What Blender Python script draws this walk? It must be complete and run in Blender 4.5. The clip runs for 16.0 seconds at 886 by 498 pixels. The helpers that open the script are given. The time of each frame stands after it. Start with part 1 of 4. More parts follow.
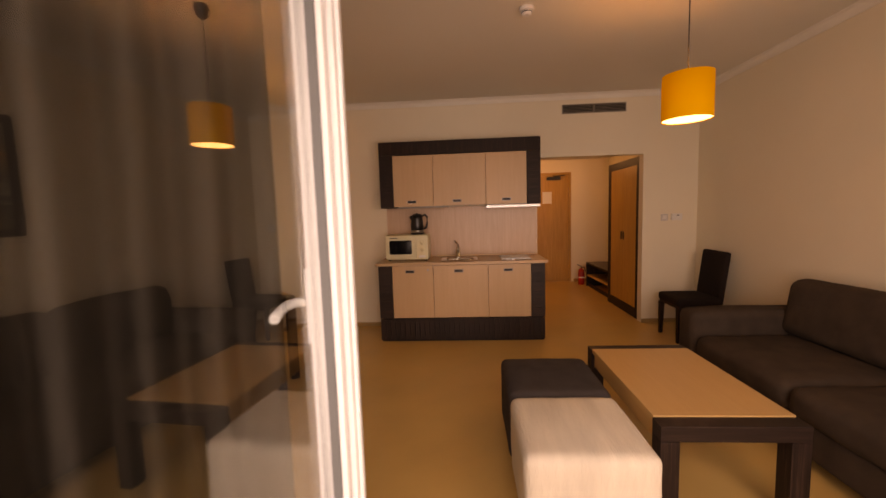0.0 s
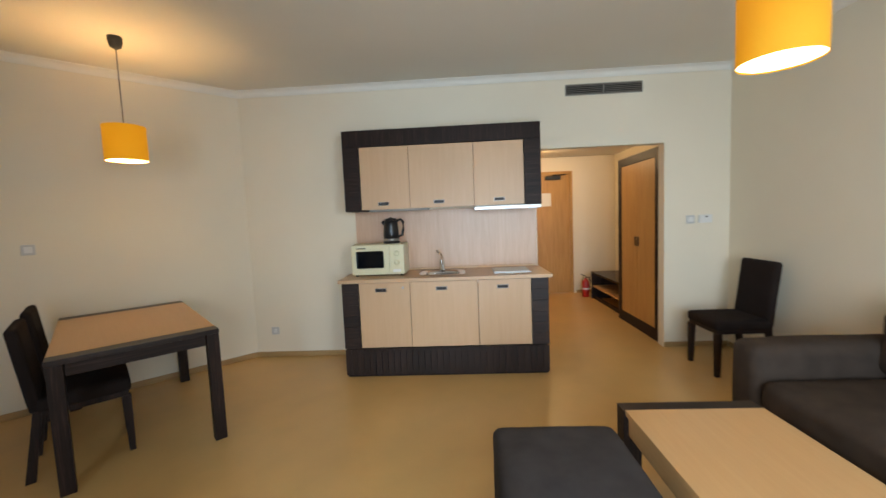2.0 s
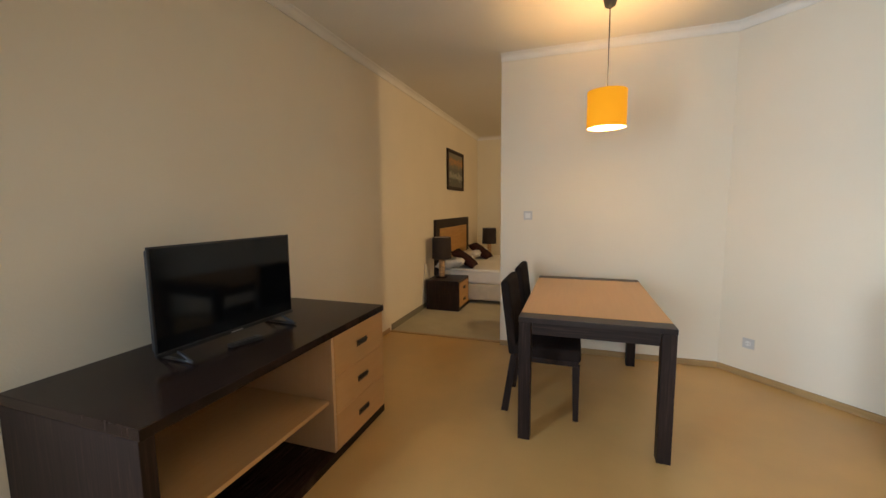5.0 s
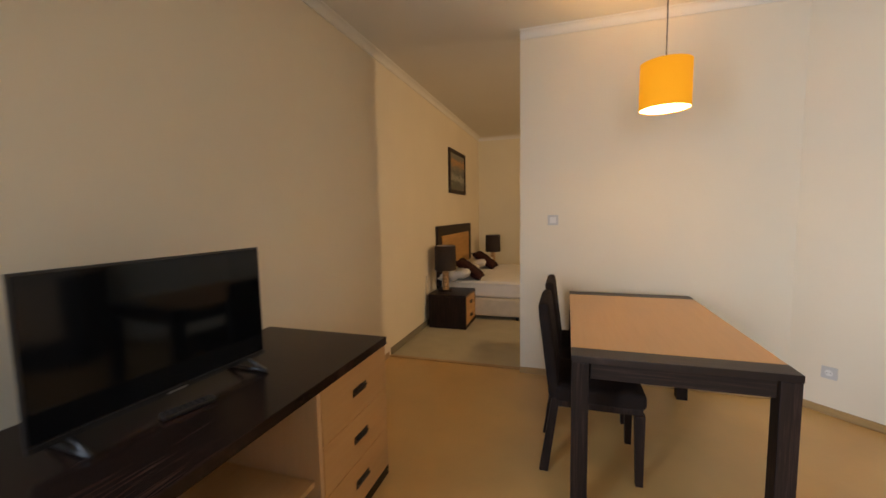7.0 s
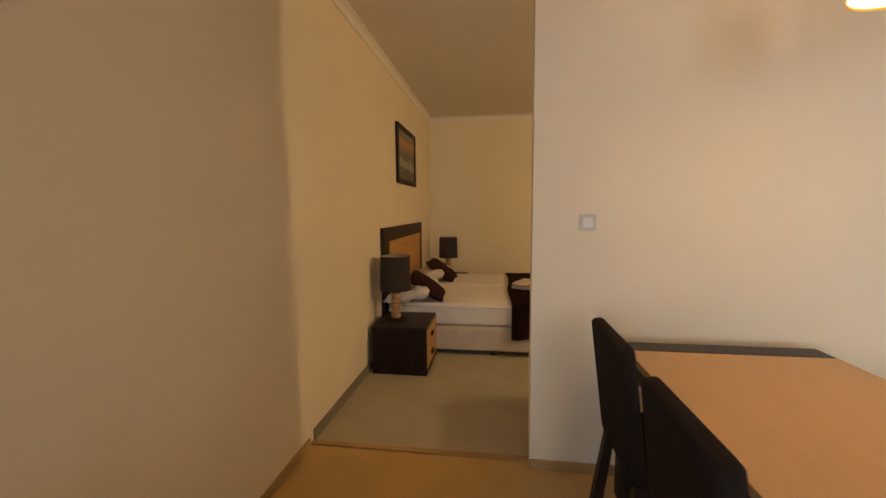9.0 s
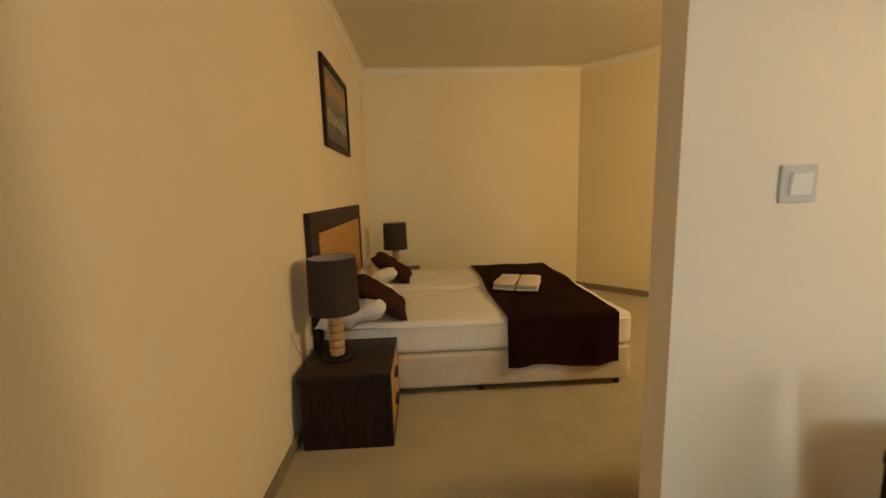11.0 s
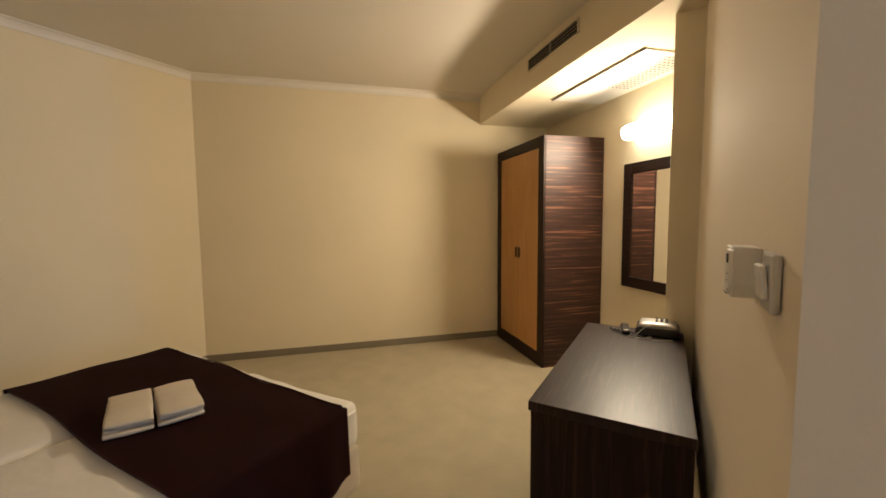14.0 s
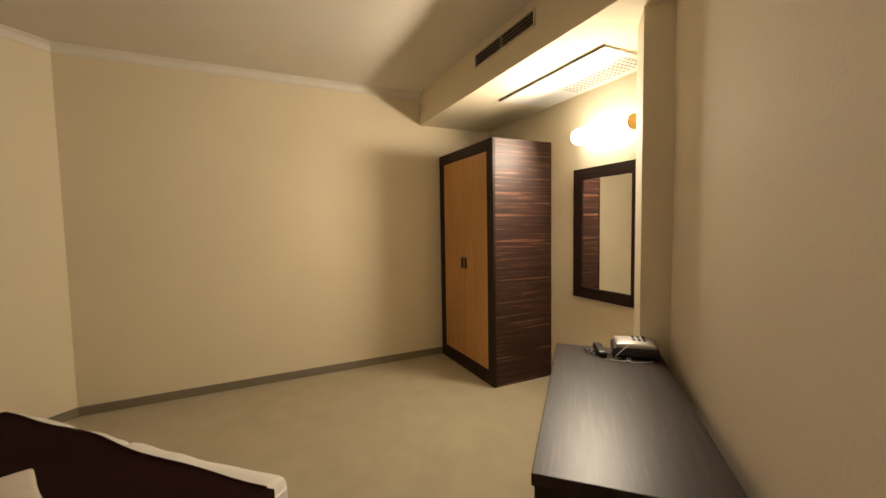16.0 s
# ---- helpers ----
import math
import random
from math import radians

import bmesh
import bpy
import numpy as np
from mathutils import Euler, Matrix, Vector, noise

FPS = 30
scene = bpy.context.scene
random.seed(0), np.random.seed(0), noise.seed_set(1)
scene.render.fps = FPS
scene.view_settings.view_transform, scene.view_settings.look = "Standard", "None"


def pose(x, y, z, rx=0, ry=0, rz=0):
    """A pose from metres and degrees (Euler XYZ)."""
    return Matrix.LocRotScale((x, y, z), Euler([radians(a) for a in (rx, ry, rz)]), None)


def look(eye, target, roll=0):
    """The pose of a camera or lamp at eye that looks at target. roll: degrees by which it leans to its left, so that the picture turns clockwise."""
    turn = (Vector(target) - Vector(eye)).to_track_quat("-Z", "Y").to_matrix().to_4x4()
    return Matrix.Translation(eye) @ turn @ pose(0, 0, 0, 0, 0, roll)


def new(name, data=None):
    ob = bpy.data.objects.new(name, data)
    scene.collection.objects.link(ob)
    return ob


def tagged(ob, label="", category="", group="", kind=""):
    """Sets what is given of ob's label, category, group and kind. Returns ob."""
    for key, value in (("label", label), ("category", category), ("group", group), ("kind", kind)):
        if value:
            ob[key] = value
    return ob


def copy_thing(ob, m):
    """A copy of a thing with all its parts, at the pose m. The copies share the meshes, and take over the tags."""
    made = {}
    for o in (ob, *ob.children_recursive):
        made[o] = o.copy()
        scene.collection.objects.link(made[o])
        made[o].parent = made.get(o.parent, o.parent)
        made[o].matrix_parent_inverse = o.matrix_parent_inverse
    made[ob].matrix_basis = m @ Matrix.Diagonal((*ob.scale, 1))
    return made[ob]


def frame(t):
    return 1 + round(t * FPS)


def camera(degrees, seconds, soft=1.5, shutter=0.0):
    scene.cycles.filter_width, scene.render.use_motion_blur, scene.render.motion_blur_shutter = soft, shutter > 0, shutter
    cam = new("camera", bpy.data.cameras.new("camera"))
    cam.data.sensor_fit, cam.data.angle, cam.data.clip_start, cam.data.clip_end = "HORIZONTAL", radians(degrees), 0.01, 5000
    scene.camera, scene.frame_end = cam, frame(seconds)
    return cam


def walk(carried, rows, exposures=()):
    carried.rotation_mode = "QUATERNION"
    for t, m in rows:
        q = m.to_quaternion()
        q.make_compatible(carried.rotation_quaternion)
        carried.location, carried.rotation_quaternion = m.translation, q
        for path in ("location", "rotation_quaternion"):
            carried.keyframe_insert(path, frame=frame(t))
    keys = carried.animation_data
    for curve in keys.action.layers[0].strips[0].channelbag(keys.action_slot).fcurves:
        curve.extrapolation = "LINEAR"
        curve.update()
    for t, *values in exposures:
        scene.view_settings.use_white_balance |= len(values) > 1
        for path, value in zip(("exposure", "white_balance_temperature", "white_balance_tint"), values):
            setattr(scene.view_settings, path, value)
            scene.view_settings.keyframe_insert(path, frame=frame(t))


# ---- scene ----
cam = camera(97.6, 16.0, shutter=0.4)
PATH = [
    (0, (1.227, -5.004, 1.459), (2.545, -3.511, 1.27), -1.8),
    (0.5, (1.414, -4.879, 1.482), (2.806, -3.451, 1.331), -1.9),
    (0.8, (1.49, -4.807, 1.448), (2.931, -3.426, 1.318), -1.8),
    (1, (1.57, -4.762, 1.426), (3.013, -3.383, 1.294), -2.0),
    (1.5, (1.73, -4.573, 1.447), (3.201, -3.226, 1.296), -2.6),
    (2, (1.907, -4.475, 1.428), (3.243, -2.995, 1.27), -2.4),
    (2.5, (2.094, -4.397, 1.444), (3.215, -2.748, 1.297), -0.4),
    (3, (2.148, -4.229, 1.412), (2.968, -2.412, 1.256), 0.2),
    (3.5, (2.121, -4.048, 1.405), (2.5, -2.093, 1.23), -0.3),
    (4, (2.087, -3.905, 1.387), (1.998, -1.916, 1.194), -0.3),
    (4.5, (2.029, -3.828, 1.394), (1.543, -1.9, 1.18), -0.1),
    (4.7, (2.006, -3.821, 1.403), (1.374, -1.937, 1.18), -0.4),
    (6.8, (1.656, -3.398, 1.391), (0.995, -1.52, 1.205), -0.8),
    (7, (1.632, -3.296, 1.381), (1.028, -1.398, 1.2), -1.0),
    (7.5, (1.512, -2.966, 1.395), (1.048, -1.028, 1.234), -1.3),
    (8, (1.333, -2.658, 1.386), (0.981, -0.694, 1.251), -1.1),
    (8.5, (1.172, -2.344, 1.381), (0.884, -0.372, 1.213), -0.6),
    (9, (1.092, -1.998, 1.38), (0.813, -0.028, 1.181), -0.5),
    (9.2, (1.069, -1.868, 1.391), (0.8, 0.101, 1.168), -0.5),
    (11.3, (0.644, -0.672, 1.301), (0.87, 1.293, 1.003), -1.6),
    (11.5, (0.6, -0.575, 1.294), (0.932, 1.374, 0.99), -1.4),
    (12, (0.555, -0.298, 1.321), (1.213, 1.567, 1.023), -0.4),
    (12.5, (0.556, -0.039, 1.314), (1.623, 1.631, 1.045), 0.1),
    (13, (0.560, 0.141, 1.354), (1.951, 1.559, 1.120), -0.0),
    (13.5, (0.599, 0.209, 1.384), (2.208, 1.382, 1.192), -0.4),
    (14, (0.630, 0.238, 1.420), (2.357, 1.234, 1.267), -0.5),
    (14.5, (0.674, 0.252, 1.433), (2.458, 1.146, 1.293), -0.4),
    (15, (0.803, 0.306, 1.422), (2.601, 1.171, 1.278), -0.4),
    (15.5, (0.898, 0.371, 1.440), (2.717, 1.191, 1.305), -0.8),
    (16, (0.916, 0.524, 1.441), (2.798, 1.190, 1.318), -1.0),
]
# stops, kelvin and tint of the camera's own balance along the walk
BALANCE = [(0, -1.32, 21000, 58), (0.5, -1.08, 15000, 48), (1.0, -0.62, 9600, 25), (1.5, -0.36, 8000, 17), (2.0, -0.22, 7100, 14), (2.5, -0.1, 6500, 13), (3.5, 0.08, 6300, 14), (4.5, 0.22, 6800, 16),
           (7, 0.2, 7200, 22), (9, 0.16, 8100, 24), (11.5, 0.5, 8200, 4), (12.0, 0.5, 8400, -2), (12.5, 0.65, 6300, 7), (13, 0.68, 5500, 14), (15, 0.64, 5400, 15), (16, 0.6, 5300, 15)]
walk(cam, [(t, look(eye, target, roll)) for t, eye, target, roll in PATH], BALANCE)

# ---- light ----
world = bpy.data.worlds.new("sky")
scene.world = world
world.use_nodes = True
wn = world.node_tree
sky = wn.nodes.new("ShaderNodeTexSky")
sky.sky_type, sky.sun_disc = "NISHITA", False
sky.sun_elevation, sky.sun_rotation = radians(35), radians(20)
wn.links.new(sky.outputs[0], wn.nodes["Background"].inputs[0])
wn.nodes["Background"].inputs[1].default_value = 0.12

S = math.sqrt(0.5)
LIV = pose(0, 0, 0, 0, 0, -45)      # living room axes: u along the kitchen wall, v towards it
BED = Matrix.Identity(4)            # bedroom axes: y along the bed wall


def lamp(name, kind, m, energy, color, size=0.1, size_y=0.1, spread=135):
    data = bpy.data.lights.new(name, kind)
    data.energy, data.color = energy, color
    if kind == "AREA":
        data.shape, data.size, data.size_y = "RECTANGLE", size, size_y
        data.spread = radians(spread)
    else:
        data.shadow_soft_size = size
    ob = new(name, data)
    ob.matrix_world = m
    return ob


DAY = (0.58, 0.79, 1.0)
WARM = (1.0, 0.66, 0.28)
SUN = bpy.data.lights.new("sun", "SUN")
SUN.energy, SUN.angle, SUN.color = 0.6, radians(15), (1, 0.96, 0.9)
sun = new("sun", SUN)
sun.matrix_world = LIV @ look((0, 0, 6), (-3.0, -4.5, 9 - 5.8))
lamp("window_daylight", "AREA", LIV @ pose(5.9, -2.8, 1.4, 80, 0, 0), 58, DAY, 1.1, 1.6)
lamp("door_daylight", "AREA", LIV @ pose(4.6, -2.97, 1.15, 82, 0, 0), 56, DAY, 0.8, 2.0)
lamp("side_window_daylight", "AREA", LIV @ pose(3.33, -2.8, 1.4, 80, 0, 0), 40, DAY, 0.7, 1.6)
PEND = [(LIV, 5.68, -0.31), (BED, 2.15, -0.79)]
for base, px, py in PEND:
    lamp("pendant_bulb", "POINT", base @ pose(px, py, 2.10), 42, WARM, 0.035)
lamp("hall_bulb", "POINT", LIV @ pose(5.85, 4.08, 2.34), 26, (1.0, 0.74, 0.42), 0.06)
lamp("wall_lamp_tube", "AREA", LIV @ pose(2.575, 3.19, 2.13, 76, 0, 90), 32, (1.0, 0.75, 0.43), 0.44, 0.12, 180)


# ---- materials ----
def material(name):
    m = bpy.data.materials.new(name)
    m.use_nodes = True
    return m, m.node_tree.nodes, m.node_tree.links, m.node_tree.nodes["Principled BSDF"]


def ramp(nodes, stops):
    r = nodes.new("ShaderNodeValToRGB")
    while len(r.color_ramp.elements) < len(stops):
        r.color_ramp.elements.new(0.5)
    for e, (p, c) in zip(r.color_ramp.elements, stops):
        e.position, e.color = p, (*c, 1)
    return r


def noise_of(nodes, links, scale, stretch=(1, 1, 1), detail=4, rough=0.5, distortion=0):
    tc = nodes.new("ShaderNodeTexCoord")
    mp = nodes.new("ShaderNodeMapping")
    mp.inputs["Scale"].default_value = stretch
    n = nodes.new("ShaderNodeTexNoise")
    n.inputs["Scale"].default_value, n.inputs["Detail"].default_value = scale, detail
    n.inputs["Roughness"].default_value, n.inputs["Distortion"].default_value = rough, distortion
    links.new(tc.outputs["Object"], mp.inputs[0])
    links.new(mp.outputs[0], n.inputs[0])
    return n


def surface(name, color, rough=0.5, metal=0.0, spread=0.06, scale=3.0, fine=120.0, bump=0.05, stretch=(1, 1, 1), sheen=0.0, coat=0.0, spec=0.5):
    """Plain coloured stuff with large soft stains and a fine relief."""
    m, nodes, links, b = material(name)
    lo = tuple(c * (1 - spread) for c in color)
    hi = tuple(min(1, c * (1 + spread)) for c in color)
    n = noise_of(nodes, links, scale, stretch)
    r = ramp(nodes, [(0.3, lo), (0.7, hi)])
    links.new(n.outputs[0], r.inputs[0])
    links.new(r.outputs[0], b.inputs["Base Color"])
    f = noise_of(nodes, links, fine, stretch, 2)
    bp = nodes.new("ShaderNodeBump")
    bp.inputs["Strength"].default_value, bp.inputs["Distance"].default_value = bump, 0.01
    links.new(f.outputs[0], bp.inputs["Height"])
    links.new(bp.outputs[0], b.inputs["Normal"])
    rr = nodes.new("ShaderNodeMapRange")
    rr.inputs[3].default_value, rr.inputs[4].default_value = max(0, rough - 0.06), min(1, rough + 0.06)
    links.new(n.outputs[0], rr.inputs[0])
    links.new(rr.outputs[0], b.inputs["Roughness"])
    b.inputs["Metallic"].default_value = metal
    b.inputs["Sheen Weight"].default_value = sheen
    b.inputs["Coat Weight"].default_value = coat
    b.inputs["Specular IOR Level"].default_value = spec
    return m


def wood(name, stops, stretch, scale=6.0, rough=0.4, bump=0.05, distortion=0.6, spec=0.5):
    """Grain drawn out along the axis with the small stretch."""
    m, nodes, links, b = material(name)
    n = noise_of(nodes, links, scale, stretch, 6, 0.6, distortion)
    r = ramp(nodes, stops)
    links.new(n.outputs[0], r.inputs[0])
    big = noise_of(nodes, links, 2.0, tuple(0.3 + 0.5 * s / max(stretch) for s in stretch), 2)
    hv = nodes.new("ShaderNodeHueSaturation")
    mr = nodes.new("ShaderNodeMapRange")
    mr.inputs[3].default_value, mr.inputs[4].default_value = 0.86, 1.12
    links.new(big.outputs[0], mr.inputs[0])
    links.new(mr.outputs[0], hv.inputs["Value"])
    links.new(r.outputs[0], hv.inputs["Color"])
    links.new(hv.outputs[0], b.inputs["Base Color"])
    bp = nodes.new("ShaderNodeBump")
    bp.inputs["Strength"].default_value, bp.inputs["Distance"].default_value = bump, 0.004
    links.new(n.outputs[0], bp.inputs["Height"])
    links.new(bp.outputs[0], b.inputs["Normal"])
    b.inputs["Roughness"].default_value = rough
    b.inputs["Specular IOR Level"].default_value = spec
    return m


def per_piece(m, low=0.75, high=1.35):
    """Lets each piece of a wood differ a little in tone."""
    nodes, links = m.node_tree.nodes, m.node_tree.links
    b = nodes["Principled BSDF"]
    source = b.inputs["Base Color"].links[0].from_socket
    info, mr, hv = nodes.new("ShaderNodeObjectInfo"), nodes.new("ShaderNodeMapRange"), nodes.new("ShaderNodeHueSaturation")
    mr.inputs[3].default_value, mr.inputs[4].default_value = low, high
    links.new(info.outputs["Random"], mr.inputs[0])
    links.new(mr.outputs[0], hv.inputs["Value"])
    links.new(source, hv.inputs["Color"])
    links.new(hv.outputs[0], b.inputs["Base Color"])
    return m


def glowing(name, color, strength, base=(0.8, 0.6, 0.3)):
    m, nodes, links, b = material(name)
    b.inputs["Base Color"].default_value = (*base, 1)
    b.inputs["Emission Color"].default_value = (*color, 1)
    b.inputs["Emission Strength"].default_value = strength
    b.inputs["Roughness"].default_value = 0.8
    return m


def pane_glass(name, tint=(0.93, 0.95, 0.94)):
    m, nodes, links, b = material(name)
    t, g, mix, f = (nodes.new("ShaderNode" + k) for k in ("BsdfTransparent", "BsdfGlossy", "MixShader", "LayerWeight"))
    t.inputs[0].default_value = (*tint, 1)
    g.inputs["Roughness"].default_value = 0.005
    f.inputs[0].default_value = 0.5
    pw, ma = nodes.new("ShaderNodeMath"), nodes.new("ShaderNodeMath")
    pw.operation, ma.operation = "POWER", "MULTIPLY_ADD"
    pw.inputs[1].default_value, ma.inputs[1].default_value, ma.inputs[2].default_value = 3.0, 0.85, 0.08
    links.new(f.outputs["Facing"], pw.inputs[0])
    links.new(pw.outputs[0], ma.inputs[0])
    links.new(ma.outputs[0], mix.inputs[0])
    links.new(t.outputs[0], mix.inputs[1])
    links.new(g.outputs[0], mix.inputs[2])
    links.new(mix.outputs[0], nodes["Material Output"].inputs[0])
    return m


def woven(name, color, rough=0.95, size=600.0, spread=0.12, sheen=0.0, bump=0.25):
    return surface(name, color, rough, 0, spread, 9.0, size, bump, sheen=sheen, spec=0.15)


M_WALL = surface("cream_wall_paint", (0.80, 0.71, 0.56), 0.85, spread=0.025, scale=1.3, fine=90, bump=0.06)
M_WALLB = surface("warm_cream_wall_paint", (0.80, 0.71, 0.51), 0.85, spread=0.025, scale=1.3, fine=90, bump=0.06)
M_CEIL = surface("white_ceiling_paint", (0.74, 0.69, 0.60), 0.9, spread=0.02, scale=1.1, fine=80, bump=0.04)
M_CROWN = surface("white_plaster_moulding", (0.80, 0.76, 0.68), 0.8, spread=0.03)
M_VINYL = surface("tan_vinyl_floor", (0.59, 0.36, 0.135), 0.33, spread=0.07, scale=2.2, fine=45, bump=0.03, stretch=(1, 1, 1))
M_CARPET = surface("beige_carpet", (0.48, 0.42, 0.285), 0.97, spread=0.06, scale=5, fine=700, bump=0.5)
M_BASEB = wood("oak_skirting", [(0.3, (0.36, 0.22, 0.09)), (0.7, (0.46, 0.29, 0.13))], (1, 1, 10))
M_BASEG = surface("grey_beige_skirting", (0.22, 0.19, 0.13), 0.8)
BEECH = [(0.25, (0.585, 0.365, 0.205)), (0.5, (0.61, 0.385, 0.22)), (0.75, (0.635, 0.41, 0.24))]
ROSY = [(0.25, (0.57, 0.35, 0.225)), (0.5, (0.62, 0.395, 0.26)), (0.75, (0.67, 0.45, 0.31))]
HONEY = [(0.25, (0.555, 0.31, 0.128)), (0.5, (0.575, 0.328, 0.14)), (0.75, (0.595, 0.345, 0.15))]
M_BEECH_V = wood("beech_upright_grain", BEECH, (7, 7, 0.45), 5)
M_ROSY_V = wood("rosy_beech_upright_grain", ROSY, (7, 7, 0.45), 5, rough=0.33)
M_BEECH_X = wood("beech_long_grain", BEECH, (0.5, 9, 9), 5, rough=0.36)
M_BEECH_Y = wood("beech_cross_grain", HONEY, (9, 0.5, 9), 5, rough=0.36)
AMBER = [(0.25, (0.42, 0.20, 0.05)), (0.5, (0.52, 0.27, 0.075)), (0.75, (0.60, 0.33, 0.11))]
M_AMBER_V = wood("amber_veneer", AMBER, (8, 8, 0.4), 5)
M_AMBER_Y = wood("amber_veneer_wide", AMBER, (8, 0.6, 8), 5)
WENGE = [(0.3, (0.012, 0.007, 0.0055)), (0.55, (0.024, 0.013, 0.010)), (0.72, (0.055, 0.030, 0.022))]
M_WENGE_H = wood("wenge_level_grain", WENGE, (0.8, 0.8, 26), 4, 0.5, spec=0.2)
M_WENGE_V = wood("wenge_upright_grain", WENGE, (22, 22, 0.8), 4, 0.5, spec=0.18)
M_STRIP_H = per_piece(wood("wenge_strip_level", WENGE, (0.8, 0.8, 26), 4, 0.5, spec=0.3))
M_STRIP_V = per_piece(wood("wenge_strip_upright", WENGE, (22, 22, 0.8), 4, 0.5, spec=0.3))
M_WENGE_TOP = wood("wenge_polished_top", WENGE, (1.0, 16, 1), 4, 0.38, spec=0.3)
M_WENGE_TOPY = wood("wenge_polished_top_long", WENGE, (16, 1.0, 1), 4, 0.2, spec=0.16)
ZEBRA = [(0.40, (0.026, 0.012, 0.010)), (0.56, (0.055, 0.024, 0.015)), (0.63, (0.14, 0.062, 0.035)), (0.70, (0.21, 0.105, 0.06)), (0.76, (0.06, 0.025, 0.016))]
M_ZEBRA = wood("macassar_veneer", ZEBRA, (0.9, 0.9, 26), 1.9, 0.5, distortion=0.5, spec=0.35)
M_SOFA = woven("dark_brown_upholstery", (0.054, 0.038, 0.029), spread=0.18)
M_CHAIR = woven("black_brown_upholstery", (0.020, 0.013, 0.011))
M_POUFD = woven("charcoal_upholstery", (0.050, 0.043, 0.042), spread=0.2)
M_POUFL = surface("cream_corduroy", (0.66, 0.60, 0.50), 0.95, spread=0.12, scale=11, fine=120, bump=0.5, stretch=(1, 0.18, 0.18))
M_SHEET = surface("white_bed_linen", (0.78, 0.75, 0.69), 0.85, spread=0.03, scale=6, fine=9, bump=0.5, spec=0.2)
M_BASE = woven("cream_bed_base", (0.60, 0.53, 0.42), 0.9, 400, 0.06)
M_BROWN = woven("chocolate_fabric", (0.036, 0.011, 0.010), 0.85, 500)
M_CURTAIN = woven("taupe_curtain", (0.065, 0.054, 0.045), 0.9, 500)
M_TOWEL = woven("cream_towel", (0.68, 0.60, 0.47), 0.95, 300, 0.06, bump=0.5)
M_STEEL = surface("brushed_steel", (0.44, 0.44, 0.43), 0.36, 1.0, 0.05, 20, 300, 0.05, (1, 12, 12))
M_CHROME = surface("chrome", (0.75, 0.74, 0.72), 0.12, 1.0, 0.02)
M_BRONZE = surface("dark_bronze_metal", (0.10, 0.075, 0.06), 0.35, 1.0, 0.1)
M_NICKEL = surface("smoked_nickel", (0.36, 0.33, 0.30), 0.28, 1.0, 0.06)
M_BLACK = surface("black_plastic", (0.012, 0.012, 0.013), 0.32, spread=0.1)
M_BLACKM = surface("matt_black_plastic", (0.02, 0.02, 0.02), 0.6, spread=0.1)
M_SCREEN = surface("black_glossy_screen", (0.004, 0.005, 0.007), 0.08, spread=0.02, bump=0, spec=0.25)
M_CREAM = surface("cream_enamel", (0.70, 0.64, 0.42), 0.35, spread=0.03)
M_WHITE = surface("white_plastic", (0.74, 0.72, 0.68), 0.4, spread=0.03)
M_SILVER = surface("pale_silver_plastic", (0.58, 0.56, 0.52), 0.35, 0.3, 0.04)
M_PLATE = surface("grey_white_plastic", (0.56, 0.54, 0.51), 0.4, spread=0.03)
M_PVC = surface("white_window_profile", (0.70, 0.72, 0.72), 0.3, spread=0.03)
M_GASKET = surface("grey_rubber_gasket", (0.10, 0.11, 0.11), 0.6)
M_GLASS = pane_glass("window_glass")
M_PAPER = surface("white_paper", (0.75, 0.72, 0.66), 0.9, spread=0.02)
M_RED = surface("red_enamel", (0.45, 0.02, 0.015), 0.35)
# near-black colour that paints in the shade inside the ducts
M_DUCT_SHADE = surface("duct_shade", (0.02, 0.018, 0.016), 0.9)
M_VENT = surface("grey_vent_metal", (0.30, 0.27, 0.23), 0.5, 0.3)
m_, nodes_, links_, b_ = material("lit_orange_lampshade")
b_.inputs["Base Color"].default_value, b_.inputs["Roughness"].default_value = (0.5, 0.26, 0.012, 1), 0.85
b_.inputs["Emission Color"].default_value, b_.inputs["Emission Strength"].default_value = (1.0, 0.40, 0.008, 1), 0.5
tr_, add_ = nodes_.new("ShaderNodeBsdfTranslucent"), nodes_.new("ShaderNodeAddShader")
weave_ = noise_of(nodes_, links_, 90, (1, 1, 3), 3)
dye_ = ramp(nodes_, [(0.3, (0.026, 0.0135, 0.0003)), (0.7, (0.032, 0.0165, 0.0004))])
links_.new(weave_.outputs[0], dye_.inputs[0])
links_.new(dye_.outputs[0], tr_.inputs[0])
links_.new(b_.outputs[0], add_.inputs[0])
links_.new(tr_.outputs[0], add_.inputs[1])
links_.new(add_.outputs[0], nodes_["Material Output"].inputs[0])
M_SHADE = m_
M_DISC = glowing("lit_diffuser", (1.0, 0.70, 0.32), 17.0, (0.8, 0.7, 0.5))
M_WLAMP = glowing("lit_opal_glass", (1.0, 0.86, 0.55), 5.0, (0.8, 0.8, 0.75))
M_BRASS = surface("yellow_brass", (0.75, 0.50, 0.12), 0.3, 0.6)
M_DSHADE = woven("dark_lampshade_fabric", (0.045, 0.034, 0.030), 0.8, 400)
M_LINING = surface("grey_shade_lining", (0.34, 0.31, 0.29), 0.9)
M_TURNED = wood("turned_beech", [(0.3, (0.42, 0.24, 0.10)), (0.7, (0.58, 0.36, 0.18))], (10, 10, 1), 5)
m_, nodes_, links_, b_ = material("mirror_silver")
